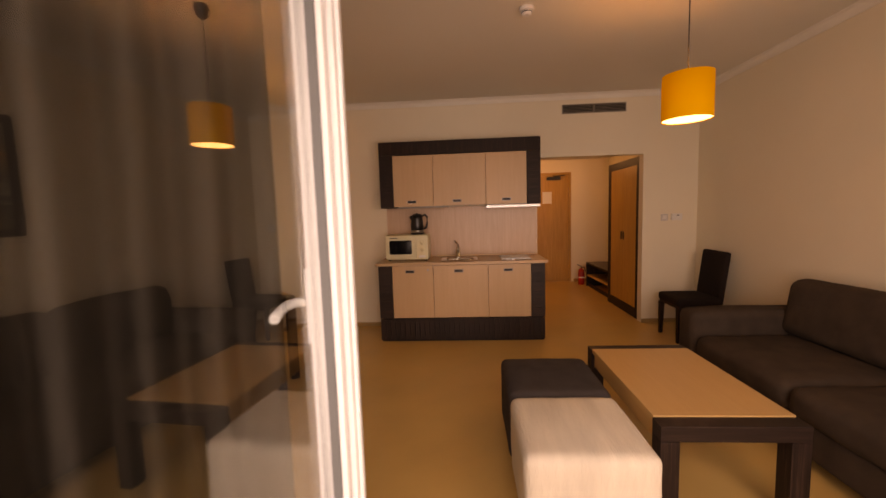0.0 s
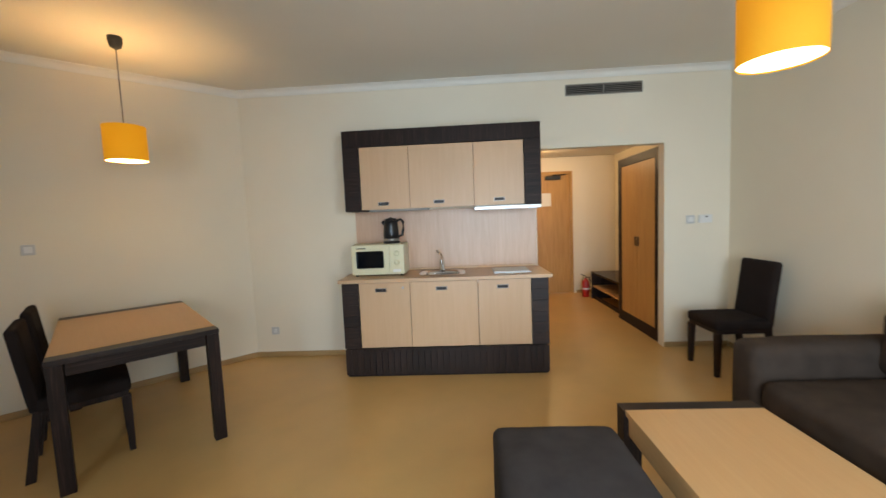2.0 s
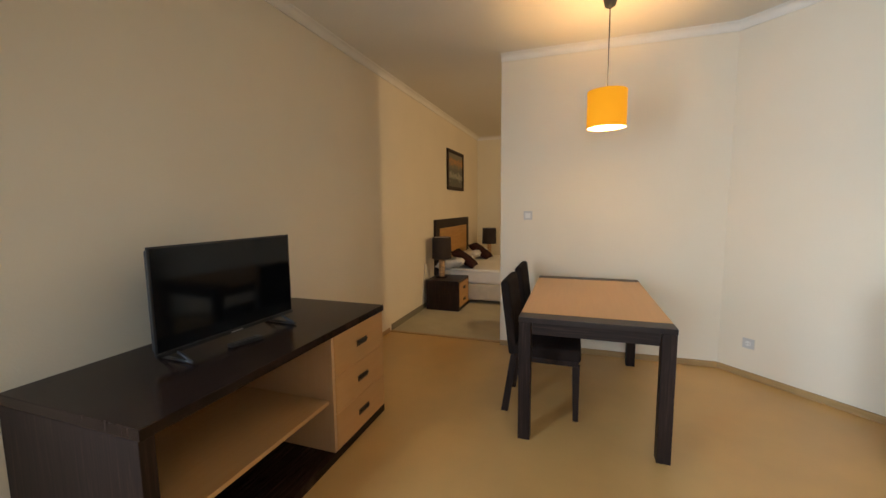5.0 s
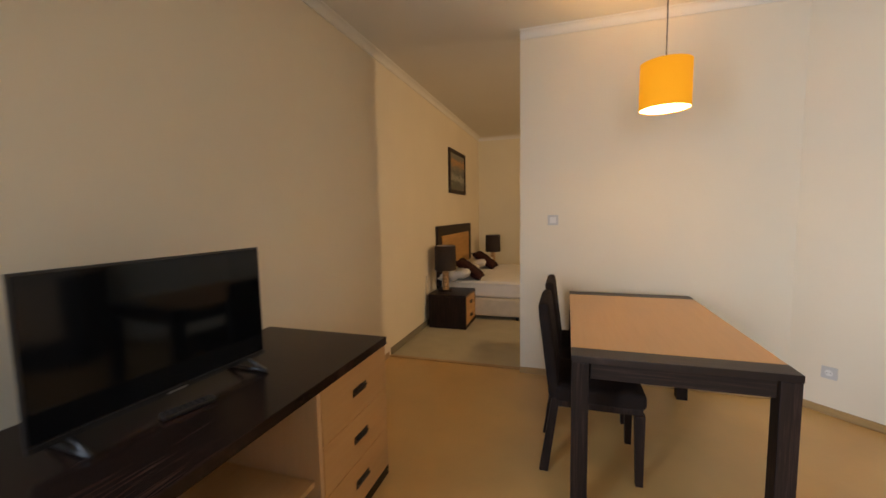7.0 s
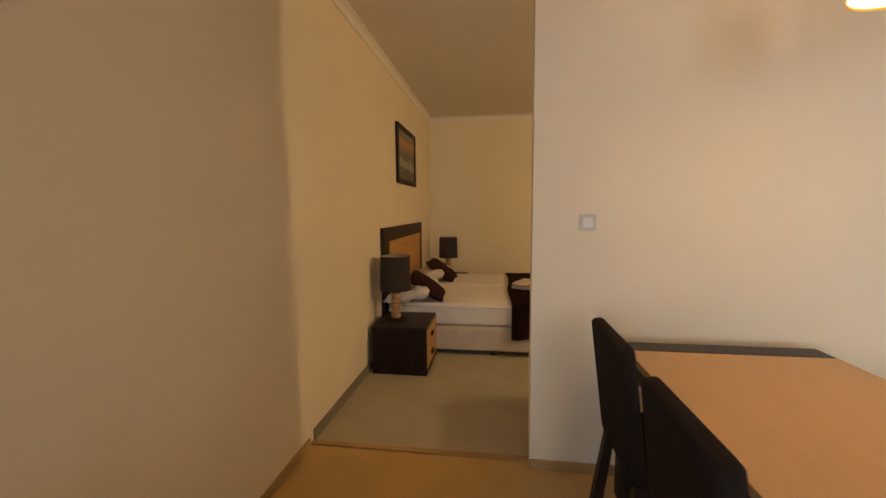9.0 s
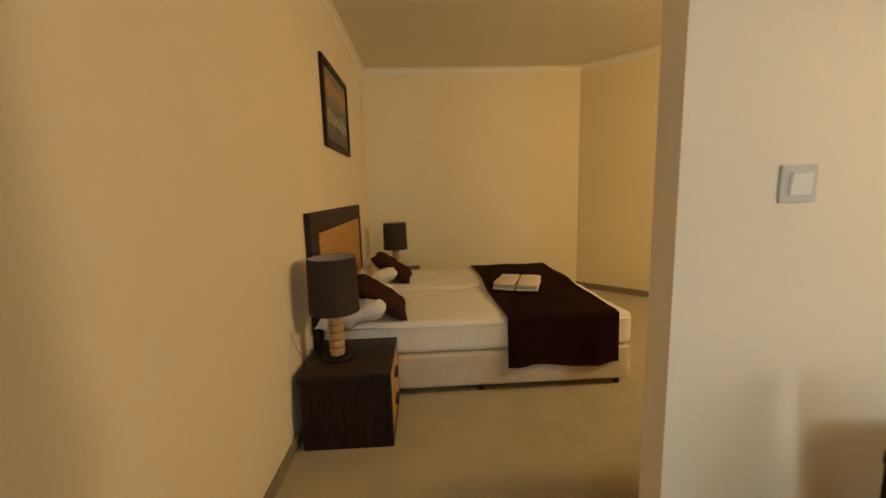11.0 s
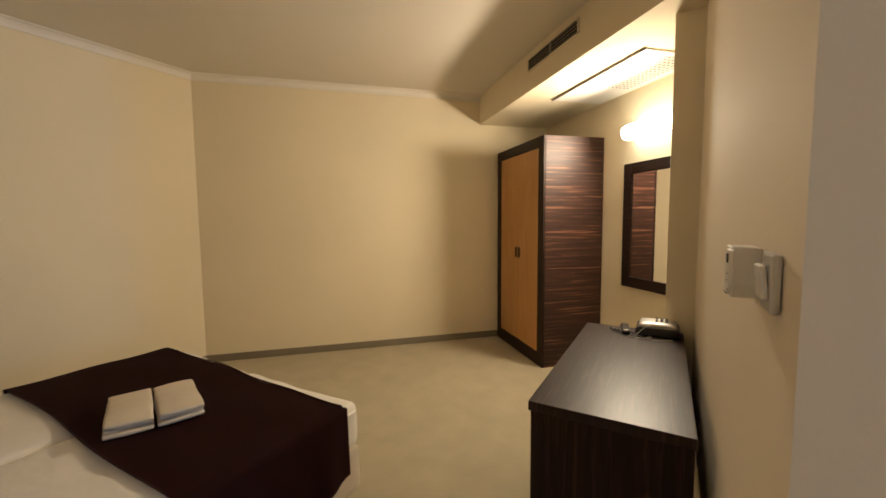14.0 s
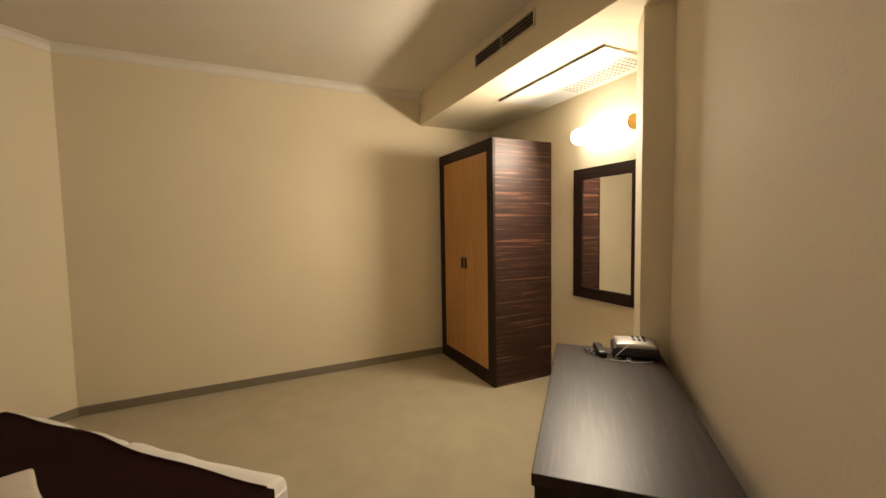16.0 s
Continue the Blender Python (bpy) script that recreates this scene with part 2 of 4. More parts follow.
b_.inputs["Base Color"].default_value, b_.inputs["Metallic"].default_value, b_.inputs["Roughness"].default_value = (0.86, 0.86, 0.84, 1), 1, 0.01
M_MIRROR = m_


def painting(name, low, high):
    """A sunset over a rough sea: bands of sky and water broken by brush noise."""
    m, nodes, links, b = material(name)
    tc, sp = nodes.new("ShaderNodeTexCoord"), nodes.new("ShaderNodeSeparateXYZ")
    links.new(tc.outputs["Object"], sp.inputs[0])
    n = noise_of(nodes, links, 7, (1, 1, 2.5), 5, 0.6, 0.8)
    mr = nodes.new("ShaderNodeMapRange")
    mr.inputs[1].default_value, mr.inputs[2].default_value = low, high
    links.new(sp.outputs["Z"], mr.inputs[0])
    ad = nodes.new("ShaderNodeMath")
    ad.operation = "MULTIPLY_ADD"
    ad.inputs[1].default_value = 0.45
    links.new(n.outputs[0], ad.inputs[0])
    links.new(mr.outputs[0], ad.inputs[2])
    r = ramp(nodes, [(0.25, (0.10, 0.085, 0.05)), (0.45, (0.05, 0.06, 0.05)), (0.58, (0.34, 0.33, 0.26)), (0.66, (0.07, 0.08, 0.075)),
                     (0.80, (0.16, 0.15, 0.11)), (0.92, (0.50, 0.22, 0.05)), (1.0, (0.16, 0.15, 0.11))])
    links.new(ad.outputs[0], r.inputs[0])
    links.new(r.outputs[0], b.inputs["Base Color"])
    b.inputs["Roughness"].default_value = 0.45
    return m


M_SEA = painting("seascape_painting", -0.33, 0.36)


# ---- mesh helpers ----
def box(bm, x0, x1, y0, y1, z0, z1, bevel=0.0, segs=2):
    r = bmesh.ops.create_cube(bm, size=1)
    vs = r["verts"]
    for v in vs:
        v.co = Vector(((x0 + x1) / 2 + v.co.x * (x1 - x0), (y0 + y1) / 2 + v.co.y * (y1 - y0), (z0 + z1) / 2 + v.co.z * (z1 - z0)))
    if bevel:
        es = list({e for v in vs for e in v.link_edges})
        bmesh.ops.bevel(bm, geom=es, offset=bevel, segments=segs, affect="EDGES", profile=0.6)
    return bm


def B(x0, x1, y0, y1, z0, z1, bevel=0.0, segs=2):
    return box(bmesh.new(), x0, x1, y0, y1, z0, z1, bevel, segs)


def lathe(profile, segs=32, at=(0, 0), cap=True, bm=None):
    """profile: rows of radius, height."""
    bm = bm or bmesh.new()
    rings = []
    for r, z in profile:
        rings.append([bm.verts.new((at[0] + r * math.cos(2 * math.pi * i / segs), at[1] + r * math.sin(2 * math.pi * i / segs), z)) for i in range(segs)])
    for a, b in zip(rings, rings[1:]):
        for i in range(segs):
            f = bm.faces.new((a[i], a[(i + 1) % segs], b[(i + 1) % segs], b[i]))
            f.smooth = True
    if cap:
        bm.faces.new(rings[0][::-1])
        bm.faces.new(rings[-1])
    return bm


def tube(points, r, segs=8, bm=None):
    bm = bm or bmesh.new()
    pts = [Vector(p) for p in points]
    rings = []
    for i, p in enumerate(pts):
        d = (pts[min(i + 1, len(pts) - 1)] - pts[max(i - 1, 0)]).normalized()
        q = d.to_track_quat("Z", "Y")
        rings.append([bm.verts.new(p + q @ Vector((r * math.cos(2 * math.pi * k / segs), r * math.sin(2 * math.pi * k / segs), 0))) for k in range(segs)])
    for a, b in zip(rings, rings[1:]):
        for k in range(segs):
            bm.faces.new((a[k], a[(k + 1) % segs], b[(k + 1) % segs], b[k])).smooth = True
    bm.faces.new(rings[0][::-1])
    bm.faces.new(rings[-1])
    return bm


def soft(x0, x1, y0, y1, z0, z1, r=0.05, puff=0.0, n=14, rough=0.0, seed=0, side=0.0):
    """A padded block: rounded edges, a crowned top and slightly uneven faces."""
    bm = bmesh.new()
    bmesh.ops.create_cube(bm, size=2)
    bmesh.ops.subdivide_edges(bm, edges=bm.edges[:], cuts=n, use_grid_fill=True)
    h = Vector(((x1 - x0) / 2, (y1 - y0) / 2, (z1 - z0) / 2))
    c = Vector(((x1 + x0) / 2, (y1 + y0) / 2, (z1 + z0) / 2))
    r = min(r, *h)
    for v in bm.verts:
        a = v.co.copy()
        # crowd the cuts towards the edges, where the rounding is
        s = Vector([math.copysign(1 - (1 - abs(k)) ** 1.6, k) for k in a])
        p = Vector([s[i] * h[i] for i in range(3)])
        core = Vector([max(-(h[i] - r), min(h[i] - r, p[i])) for i in range(3)])
        d = p - core
        if d.length > 1e-6:
            p = core + d.normalized() * r
        p.z += (1 if a.z > 0 else 0) * puff * max(0, 1 - s.x ** 2) * max(0, 1 - s.y ** 2)
        p.x += side * math.copysign(1, a.x) * max(0, 1 - s.y ** 2) * max(0, 1 - s.z ** 2) * (abs(s.x) > 0.6)
        if rough:
            p += rough * noise.noise_vector(p * 6 + Vector((seed, 0, 0)))
        v.co = c + p
    for f in bm.faces:
        f.smooth = True
    return bm


def moved(bm, m):
    bmesh.ops.transform(bm, matrix=m, verts=bm.verts)
    return bm


def solid(name, bm, mat):
    bmesh.ops.recalc_face_normals(bm, faces=bm.faces[:])
    me = bpy.data.meshes.new(name)
    bm.to_mesh(me)
    bm.free()
    me.materials.append(mat)
    return me


def part(name, bm, mat, parent, label=""):
    ob = new(name, solid(name, bm, mat))
    ob.parent = parent
    if label:
        tagged(ob, label)
    return ob


def thing(name, m, label, category, group="", kind=""):
    ob = new(name)
    ob.empty_display_size = 0.1
    ob.matrix_world = m
    return tagged(ob, label, category, group, kind)


def structure(name, bm, mat, label, category, m=BED):
    ob = new(name, solid(name, bm, mat))
    ob.matrix_world = m
    return tagged(ob, label, category, kind="structure")


def prism(points, z0, z1):
    bm = bmesh.new()
    lo = [bm.verts.new((x, y, z0)) for x, y in points]
    hi = [bm.verts.new((x, y, z1)) for x, y in points]
    n = len(points)
    bm.faces.new(lo[::-1])
    bm.faces.new(hi)
    for i in range(n):
        bm.faces.new((lo[i], lo[(i + 1) % n], hi[(i + 1) % n], hi[i]))
    return bm


def wall_with_holes(u0, u1, v0, v1, h, holes):
    """A straight wall along x, pierced by holes (u0, u1, z0, z1) in order."""
    bm = bmesh.new()
    at = u0
    for a, b, lo, hi in holes:
        box(bm, at, a, v0, v1, 0, h)
        if lo > 0.01:
            box(bm, a, b, v0, v1, 0, lo)
        box(bm, a, b, v0, v1, hi, h)
        at = b
    box(bm, at, u1, v0, v1, 0, h)
    return bm


def crown(length, depth=0.055, segs=5):
    """A cove moulding along +x under z = 0, growing towards +y from the wall."""
    prof = [(0, 0), (0, -depth * 1.15), (depth * 0.18, -depth * 1.15)]
    prof += [(depth * (0.18 + 0.72 * (1 - math.cos(a))), -depth * (1.0 - 0.86 * math.sin(a))) for a in (math.pi / 2 * i / segs for i in range(segs + 1))]
    prof += [(depth, 0)]
    bm = bmesh.new()
    a = [bm.verts.new((0, y, z)) for y, z in prof]
    b = [bm.verts.new((length, y, z)) for y, z in prof]
    n = len(prof)
    for i in range(n):
        bm.faces.new((a[i], a[(i + 1) % n], b[(i + 1) % n], b[i]))
    bm.faces.new(a)
    bm.faces.new(b[::-1])
    return bm


# ---- shell ----
H = 2.82
PLAN = [(-0.15, 4.35), (-0.21, -4.1), (3.04, -7.35), (8.95, -1.45), (7.35, 0.14), (5.62, 1.52), (2.79, 4.35)]
structure("floor", prism(PLAN, -0.12, 0), M_VINYL, "tan vinyl floor with a dull sheen", "floor")
structure("floor_bedroom", prism([(0, 0.065), (3.95, 0.065), (5.41, 1.52), (2.73, 4.2), (0, 4.2)], -0.002, 0.006), M_CARPET, "beige short-pile bedroom carpet", "carpet")
structure("threshold", B(0.0, 1.265, 0.045, 0.085, 0.0, 0.012, 0.004), M_BASEB, "oak strip between vinyl and carpet", "threshold")
structure("ceiling", prism(PLAN, H, H + 0.12), M_CEIL, "matt off-white plaster ceiling", "ceiling")
structure("ceiling_hall", B(5.28, 7.2, 2.345, 5.15, 2.40, 2.46), M_CEIL, "lowered off-white ceiling of the entrance hall", "ceiling", LIV)
structure("wall_west", B(-0.15, 0, -4.1, 4.35, 0, H), M_WALL, "long cream painted wall", "wall")
structure("wall_north", B(0, 2.9, 4.2, 4.35, 0, H), M_WALLB, "cream painted bedroom wall", "wall")
structure("wall_far", B(-1.2, 2.9, 4.9, 5.05, 0, H), M_WALLB, "cream painted bedroom wall", "wall", LIV)
structure("wall_mirror", B(2.735, 2.85, 2.7, 4.9, 0, H), M_WALLB, "cream painted wall behind the mirror", "wall", LIV)
structure("wall_partition", B(1.265, 4.1, 0, 0.09, 0, H), M_WALL, "cream painted partition between living room and bedroom", "wall")
structure("wall_pier", B(3.12, 3.35, 0.09, 0.23, 0, 2.5), M_WALLB, "narrow cream painted pier", "wall")
structure("wall_kitchen", wall_with_holes(2.23, 7.3, 2.228, 2.345, H, [(5.285, 6.56, 0, 2.085)]), M_WALL, "cream painted kitchen wall with an open doorway", "wall", LIV)
structure("wall_sofa", B(7.2, 7.32, -2.75, 2.228, 0, H), M_WALL, "cream painted wall behind the sofa", "wall", LIV)
structure("wall_hall_left", B(5.17, 5.285, 2.345, 5.15, 0, H), M_WALL, "cream painted hall wall", "wall", LIV)
structure("wall_hall_right", B(7.2, 7.32, 2.345, 5.15, 0, H), M_WALL, "cream painted hall wall", "wall", LIV)
structure("wall_hall_end", wall_with_holes(5.17, 7.32, 5.15, 5.27, H, [(5.50, 6.47, 0, 2.16)]), M_WALL, "cream painted hall end wall", "wall", LIV)
structure("wall_facade", wall_with_holes(2.6, 7.32, -3.0, -2.75, H, [(2.95, 4.0, 0.5, 2.25), (4.13, 5.06, 0, 2.25), (5.3, 6.9, 0.5, 2.25)]), M_WALL, "cream painted window wall", "wall", LIV)
structure("soffit", prism([(2.749, 0.09), (3.958, 0.09), ((2.735 + 4.9) * S, (4.9 - 2.735) * S), ((1.88 + 4.9) * S, (4.9 - 1.88) * S)], 2.5, H), M_WALLB, "boxed-in cream ceiling duct over the mirror wall", "soffit")


def trim_run(name, bm_of, runs, mat, label, category):
    for m, length in runs:
        ob = structure(name, bm_of(length), mat, label, category, m)


def skirt(h, d):
    return lambda length: B(0, length, 0, d, 0, h, 0.004, 1)


W = 0.002
# the local y axis of each run points into the room
living = [(pose(0, 0.03, 0, 0, 0, -90), 3.9), (pose(3.15, 0, 0, 0, 0, 180), 1.885), (LIV @ pose(7.2, 2.228, 0, 0, 0, 180), 0.64),
          (LIV @ pose(3.39, 2.228, 0, 0, 0, 180), 1.16), (LIV @ pose(7.2, -2.75, 0, 0, 0, 90), 4.95)]
trim_run("baseboard", skirt(0.055, 0.012), living, M_BASEB, "low oak skirting board", "baseboard")
bedr = [(pose(0, 4.2, 0.004, 0, 0, -90), 4.12), (pose(2.73, 4.2, 0.004, 0, 0, 180), 2.73), (LIV @ pose(2.735, 4.9, 0.004, 0, 0, 180), 3.78), (pose(1.265, 0.09, 0.004), 1.85)]
trim_run("baseboard", skirt(0.075, 0.012), bedr, M_BASEG, "grey-beige skirting board", "baseboard")
hall = [(LIV @ pose(7.2, 5.15, 0, 0, 0, 180), 0.68), (LIV @ pose(5.285, 5.15, 0, 0, 0, -90), 2.8)]
trim_run("baseboard", skirt(0.055, 0.012), hall, M_BASEB, "low oak skirting board", "baseboard")
up = Matrix.Translation((0, 0, H))
crowns = [(up @ pose(0, 4.2, 0, 0, 0, -90), 8.1), (up @ pose(3.2, 0, 0, 0, 0, 180), 1.935), (up @ LIV @ pose(7.2, 2.228, 0, 0, 0, 180), 5.0),
          (up @ LIV @ pose(7.2, -2.75, 0, 0, 0, 90), 4.978), (up @ pose(2.73, 4.2, 0, 0, 0, 180), 2.73), (up @ LIV @ pose(1.88, 4.9, 0, 0, 0, 180), 2.92)]
trim_run("trim", lambda n: crown(n), crowns, M_CROWN, "white plaster cove moulding", "moulding")


# ---- doors, windows and fixed fittings ----
def glazed_leaf(name, m, w, h, label, category, kind, rail=None, handle=False, z0=0.03, sw=0.08, d=0.07):
    ob = thing(name, m, label, category, kind=kind)
    zs = [z0] + ([rail] if rail else []) + [h]
    for a in (0, w - sw):
        bm = B(a, a + sw, 0, d, z0, h, 0.006)
        box(bm, a + 0.018, a + sw - 0.018, -0.012, 0.0, z0 + 0.02, h - 0.02, 0.004)
        box(bm, a + 0.04, a + sw - 0.03, -0.02, -0.012, z0 + 0.03, h - 0.03, 0.003)
        part("stile", bm, M_PVC, ob)
    for z in (z0, h - sw):
        part("rail", B(sw, w - sw, 0.002, d - 0.002, z, z + sw, 0.006), M_PVC, ob)
    if rail:
        part("rail", B(sw, w - sw, 0.002, d - 0.002, rail, rail + 0.085, 0.006), M_PVC, ob)
    cells = [(z0 + sw, rail), (rail + 0.085, h - sw)] if rail else [(z0 + sw, h - sw)]
    for lo, hi in cells:
        p = part("pane", B(sw - 0.01, w - sw + 0.01, 0.030, 0.036, lo - 0.01, hi + 0.01), M_GLASS, ob)
        p.visible_shadow = False
        bm = bmesh.new()
        for x in (sw, w - sw - 0.006):
            box(bm, x, x + 0.006, 0.012, 0.029, lo, hi)
        for z in (lo, hi - 0.006):
            box(bm, sw + 0.006, w - sw - 0.006, 0.012, 0.029, z, z + 0.006)
        part("gasket", bm, M_GASKET, ob, "grey rubber gasket")
    if handle:
        hd = part("handle", tube([(w - 0.045, d, 1.29), (w - 0.045, d + 0.028, 1.29), (w - 0.052, d + 0.038, 1.29), (w - 0.075, d + 0.042, 1.288), (w - 0.10, d + 0.041, 1.283), (w - 0.122, d + 0.038, 1.276)], 0.0095, 10), M_PVC, ob, "white lever handle")
        part("handle_plate", B(w - 0.058, w - 0.032, d, d + 0.01, 1.21, 1.36, 0.005), M_PVC, ob)
    return ob


glazed_leaf("door_1", pose(0.972, -4.851, 0, 0, 0, 42), 0.85, 2.2, "white balcony door leaf with glass panes, standing open", "door", "structure", 0.775, True, 0.03, 0.066, 0.06)
for i, (a, b, z0, z1) in enumerate([(2.95, 4.0, 0.5, 2.25), (5.3, 6.9, 0.5, 2.25)]):
    glazed_leaf("window_%d" % (i + 1), LIV @ pose(a, -2.93, 0), b - a, z1, "white framed window with clear glass", "window", "structure", None, False, z0)
fr = thing("door_frame", LIV @ pose(0, 0, 0), "white frame of the balcony door", "door frame", kind="structure")
for a, b, lo, hi in ((4.13, 4.17, 0, 2.25), (5.02, 5.06, 0, 2.25), (4.17, 5.02, 2.21, 2.25)):
    part("frame", B(a, b, -2.98, -2.88, lo, hi, 0.004), M_PVC, fr)


def curtain():
    bm = bmesh.new()
    n, rows = 90, 12
    grid = []
    for j in range(rows + 1):
        z = 0.04 + (2.72 - 0.04) * j / rows
        row = []
        for i in range(n + 1):
            s = i / n
            fold = 0.035 * math.sin(s * 62 + 0.6 * math.sin(j * 0.5)) * (1.15 - 0.3 * j / rows) + 0.012 * math.sin(s * 23 + j * 0.3)
            row.append(bm.verts.new((s * 1.0, fold, z)))
        grid.append(row)
    for j in range(rows):
        for i in range(n):
            bm.faces.new((grid[j][i], grid[j][i + 1], grid[j + 1][i + 1], grid[j + 1][i])).smooth = True
    bmesh.ops.solidify(bm, geom=bm.faces[:], thickness=0.003)
    return bm


cu = thing("curtain", LIV @ pose(3.30, -2.60, 0, 0, 0, 45), "taupe full-length curtain gathered beside the balcony door", "curtain")
part("drape", curtain(), M_CURTAIN, cu)
part("curtain_rail", B(-0.02, 1.02, -0.02, 0.02, 2.72, 2.745, 0.004), M_WHITE, cu)

# entrance door at the end of the hall
ed = thing("door_2", LIV @ pose(5.50, 5.15, 0), "plain oak-veneer entrance door, closed", "door", kind="structure")
part("leaf", B(0.05, 0.92, 0.02, 0.065, 0.005, 2.11, 0.003), M_AMBER_V, ed)
for a, b, lo, hi in ((0, 0.05, 0, 2.16), (0.92, 0.97, 0, 2.16), (0.05, 0.92, 2.11, 2.16)):
    part("frame", B(a, b, -0.012, 0.1, lo, hi, 0.003), M_AMBER_V, ed)
bm = B(0.50, 0.76, -0.05, 0.02, 2.02, 2.08, 0.008)
part("door_closer", bm, M_BLACKM, ed, "black overhead door closer")
part("closer_arm", tube([(0.62, -0.03, 2.085), (0.76, -0.10, 2.09), (0.84, -0.01, 2.10)], 0.009), M_BLACKM, ed)
part("notice", B(0.42, 0.60, 0.016, 0.0195, 1.56, 1.79), M_PAPER, ed, "white paper notice")
part("door_handle", tube([(0.14, 0.02, 1.02), (0.14, -0.04, 1.02), (0.26, -0.045, 1.02)], 0.01), M_STEEL, ed, "steel lever handle")


def slatted_vent(name, m, w, h, slats, label, rim=None):
    ob = thing(name, m, label, "vent")
    # flat dark sheet stands for the shaded duct behind the slats
    part("backing", B(0.005, w - 0.005, -0.004, -0.001, 0.005, h - 0.005), M_DUCT_SHADE, ob)
    t = 0.012
    for a, b, lo, hi in ((0, w, 0, t), (0, w, h - t, h), (0, t, t, h - t), (w - t, w, t, h - t), (w / 2 - 0.006, w / 2 + 0.006, t, h - t)):
        part("frame", B(a, b, -0.014, -0.004, lo, hi, 0.002, 1), M_VENT if t < a < w / 2 else rim or M_VENT, ob)
    for k in range(slats):
        z = t + (h - 2 * t) * (k + 0.5) / slats
        for a, b in ((t, w / 2 - 0.006), (w / 2 + 0.006, w - t)):
            bm = B(a, b, -0.005, 0.005, -0.0015, 0.0015)
            part("slat", moved(bm, pose(0, -0.0095, z, 35)), M_VENT, ob)
    return ob


slatted_vent("air_vent", LIV @ pose(5.59, 2.228, 2.59), 0.755, 0.11, 5, "wide grey slatted air vent set in the wall")
slatted_vent("air_vent", LIV @ pose(1.88, 3.72, 2.655, 0, 0, -90), 0.73, 0.115, 4, "dark slatted air vent in a cream frame on the duct", M_WALLB)

gp = thing("ceiling_panel", LIV @ pose(2.2, 2.75, 2.5), "white perforated access panel under the duct", "access panel")
part("panel", B(0.0, 0.50, 0, 1.10, -0.012, -0.002, 0.003), M_WHITE, gp)
part("frame", B(-0.009, -0.002, -0.01, 1.11, -0.016, -0.002, 0.001), M_VENT, gp)
# raised grey discs paint in the shade of the panel's small holes
bm = bmesh.new()
for i in range(9):
    for j in range(16):
        lathe([(0.011, -0.0135), (0.011, -0.0121)], 8, (0.14 + i * 0.036, 0.06 + j * 0.04), True, bm)
tagged(part("perforation", bm, M_VENT, gp), kind="stuff")


def wall_plate(name, m, kind_of, label):
    """Plate in the local xz plane, facing -y."""
    ob = thing(name, m, label, "switch" if kind_of == "switch" else kind_of)
    part("plate", B(-0.041, 0.041, -0.009, -0.001, -0.041, 0.041, 0.004), M_PLATE, ob)
    if kind_of == "switch":
        part("rocker", moved(B(-0.024, 0.024, -0.006, 0, -0.024, 0.024, 0.002), pose(0, -0.010, 0, 4)), M_WHITE, ob)
    else:
        part("well", moved(lathe([(0.021, 0), (0.019, 0.003)], 24), pose(0, -0.0095, 0, 90)), M_WHITE, ob)
        # no holes are cut: black discs stand for their shaded inside
        for x in (-0.0095, 0.0095):
            part("pin_hole", moved(lathe([(0.003, 0), (0.003, 0.001)], 10), pose(x, -0.0128, 0, 90)), M_BLACKM, ob)
    return ob


wall_plate("light_switch", pose(1.529, 0, 1.314), "switch", "square white light switch on the partition")
wall_plate("light_switch", LIV @ pose(6.815, 2.228, 1.312), "switch", "square white light switch beside the doorway")
wall_plate("power_socket", LIV @ pose(2.45, 2.228, 0.286), "socket", "white wall socket low on the kitchen wall")
wall_plate("light_switch", pose(1.388, 0.09, 1.32, 0, 0, 180) @ Matrix.Diagonal((0.88, 1.5, 1.1, 1)), "switch", "white bedroom light switch on the partition")
th = thing("thermostat", LIV @ pose(6.955, 2.228, 1.315), "white room thermostat box on the wall", "thermostat")
part("case", B(-0.062, 0.062, -0.028, -0.001, -0.04, 0.04, 0.006), M_WHITE, th)
part("display", B(-0.008, 0.018, -0.030, -0.028, 0.014, 0.026), M_BLACKM, th)
tb = thing("thermostat", pose(1.537, 0.09, 1.318, 0, 0, 180), "white wall thermostat with a rounded lower edge", "thermostat")
arc = [(0.036 - 0.035 + 0.035 * math.cos(q), -0.05 + 0.035 - 0.035 * math.sin(q)) for q in (math.pi / 2 * k / 8 for k in range(9))]
outline = arc + [(-a, b) for a, b in arc[::-1]] + [(-0.036, 0.045), (0.036, 0.045)]
case = moved(prism(outline, 0.001, 0.046), pose(0, 0, 0, 90))
bmesh.ops.bevel(case, geom=[e for e in case.edges if all(v.co.y < -0.04 for v in e.verts)], offset=0.006, segments=3, affect="EDGES")
part("case", case, M_WHITE, tb)
part("lid_lip", B(-0.034, 0.034, -0.044, -0.004, 0.0452, 0.0468, 0.0008, 1), M_WHITE, tb)
part("window", B(-0.004, 0.014, -0.0475, -0.046, 0.016, 0.033), M_BLACKM, tb, "small dark window")
for x0, x1, z in ((0.0, 0.016, -0.006), (0.0, 0.014, -0.018), (0.018, 0.030, -0.034), (0.0, 0.012, -0.043), (-0.022, -0.006, -0.044)):
    part("slit", B(x0, x1, -0.0475, -0.046, z, z + 0.0025), M_VENT, tb)
wall_plate("power_socket", LIV @ pose(2.735, 3.03, 0.655, 0, 0, 90), "socket", "white wall socket below the mirror")
sd = thing("smoke_detector", LIV @ pose(4.85, 0.13, H), "white round smoke detector on the ceiling", "smoke detector")
part("base", lathe([(0.05, -0.001), (0.05, -0.02), (0.046, -0.024)], 28), M_WHITE, sd)
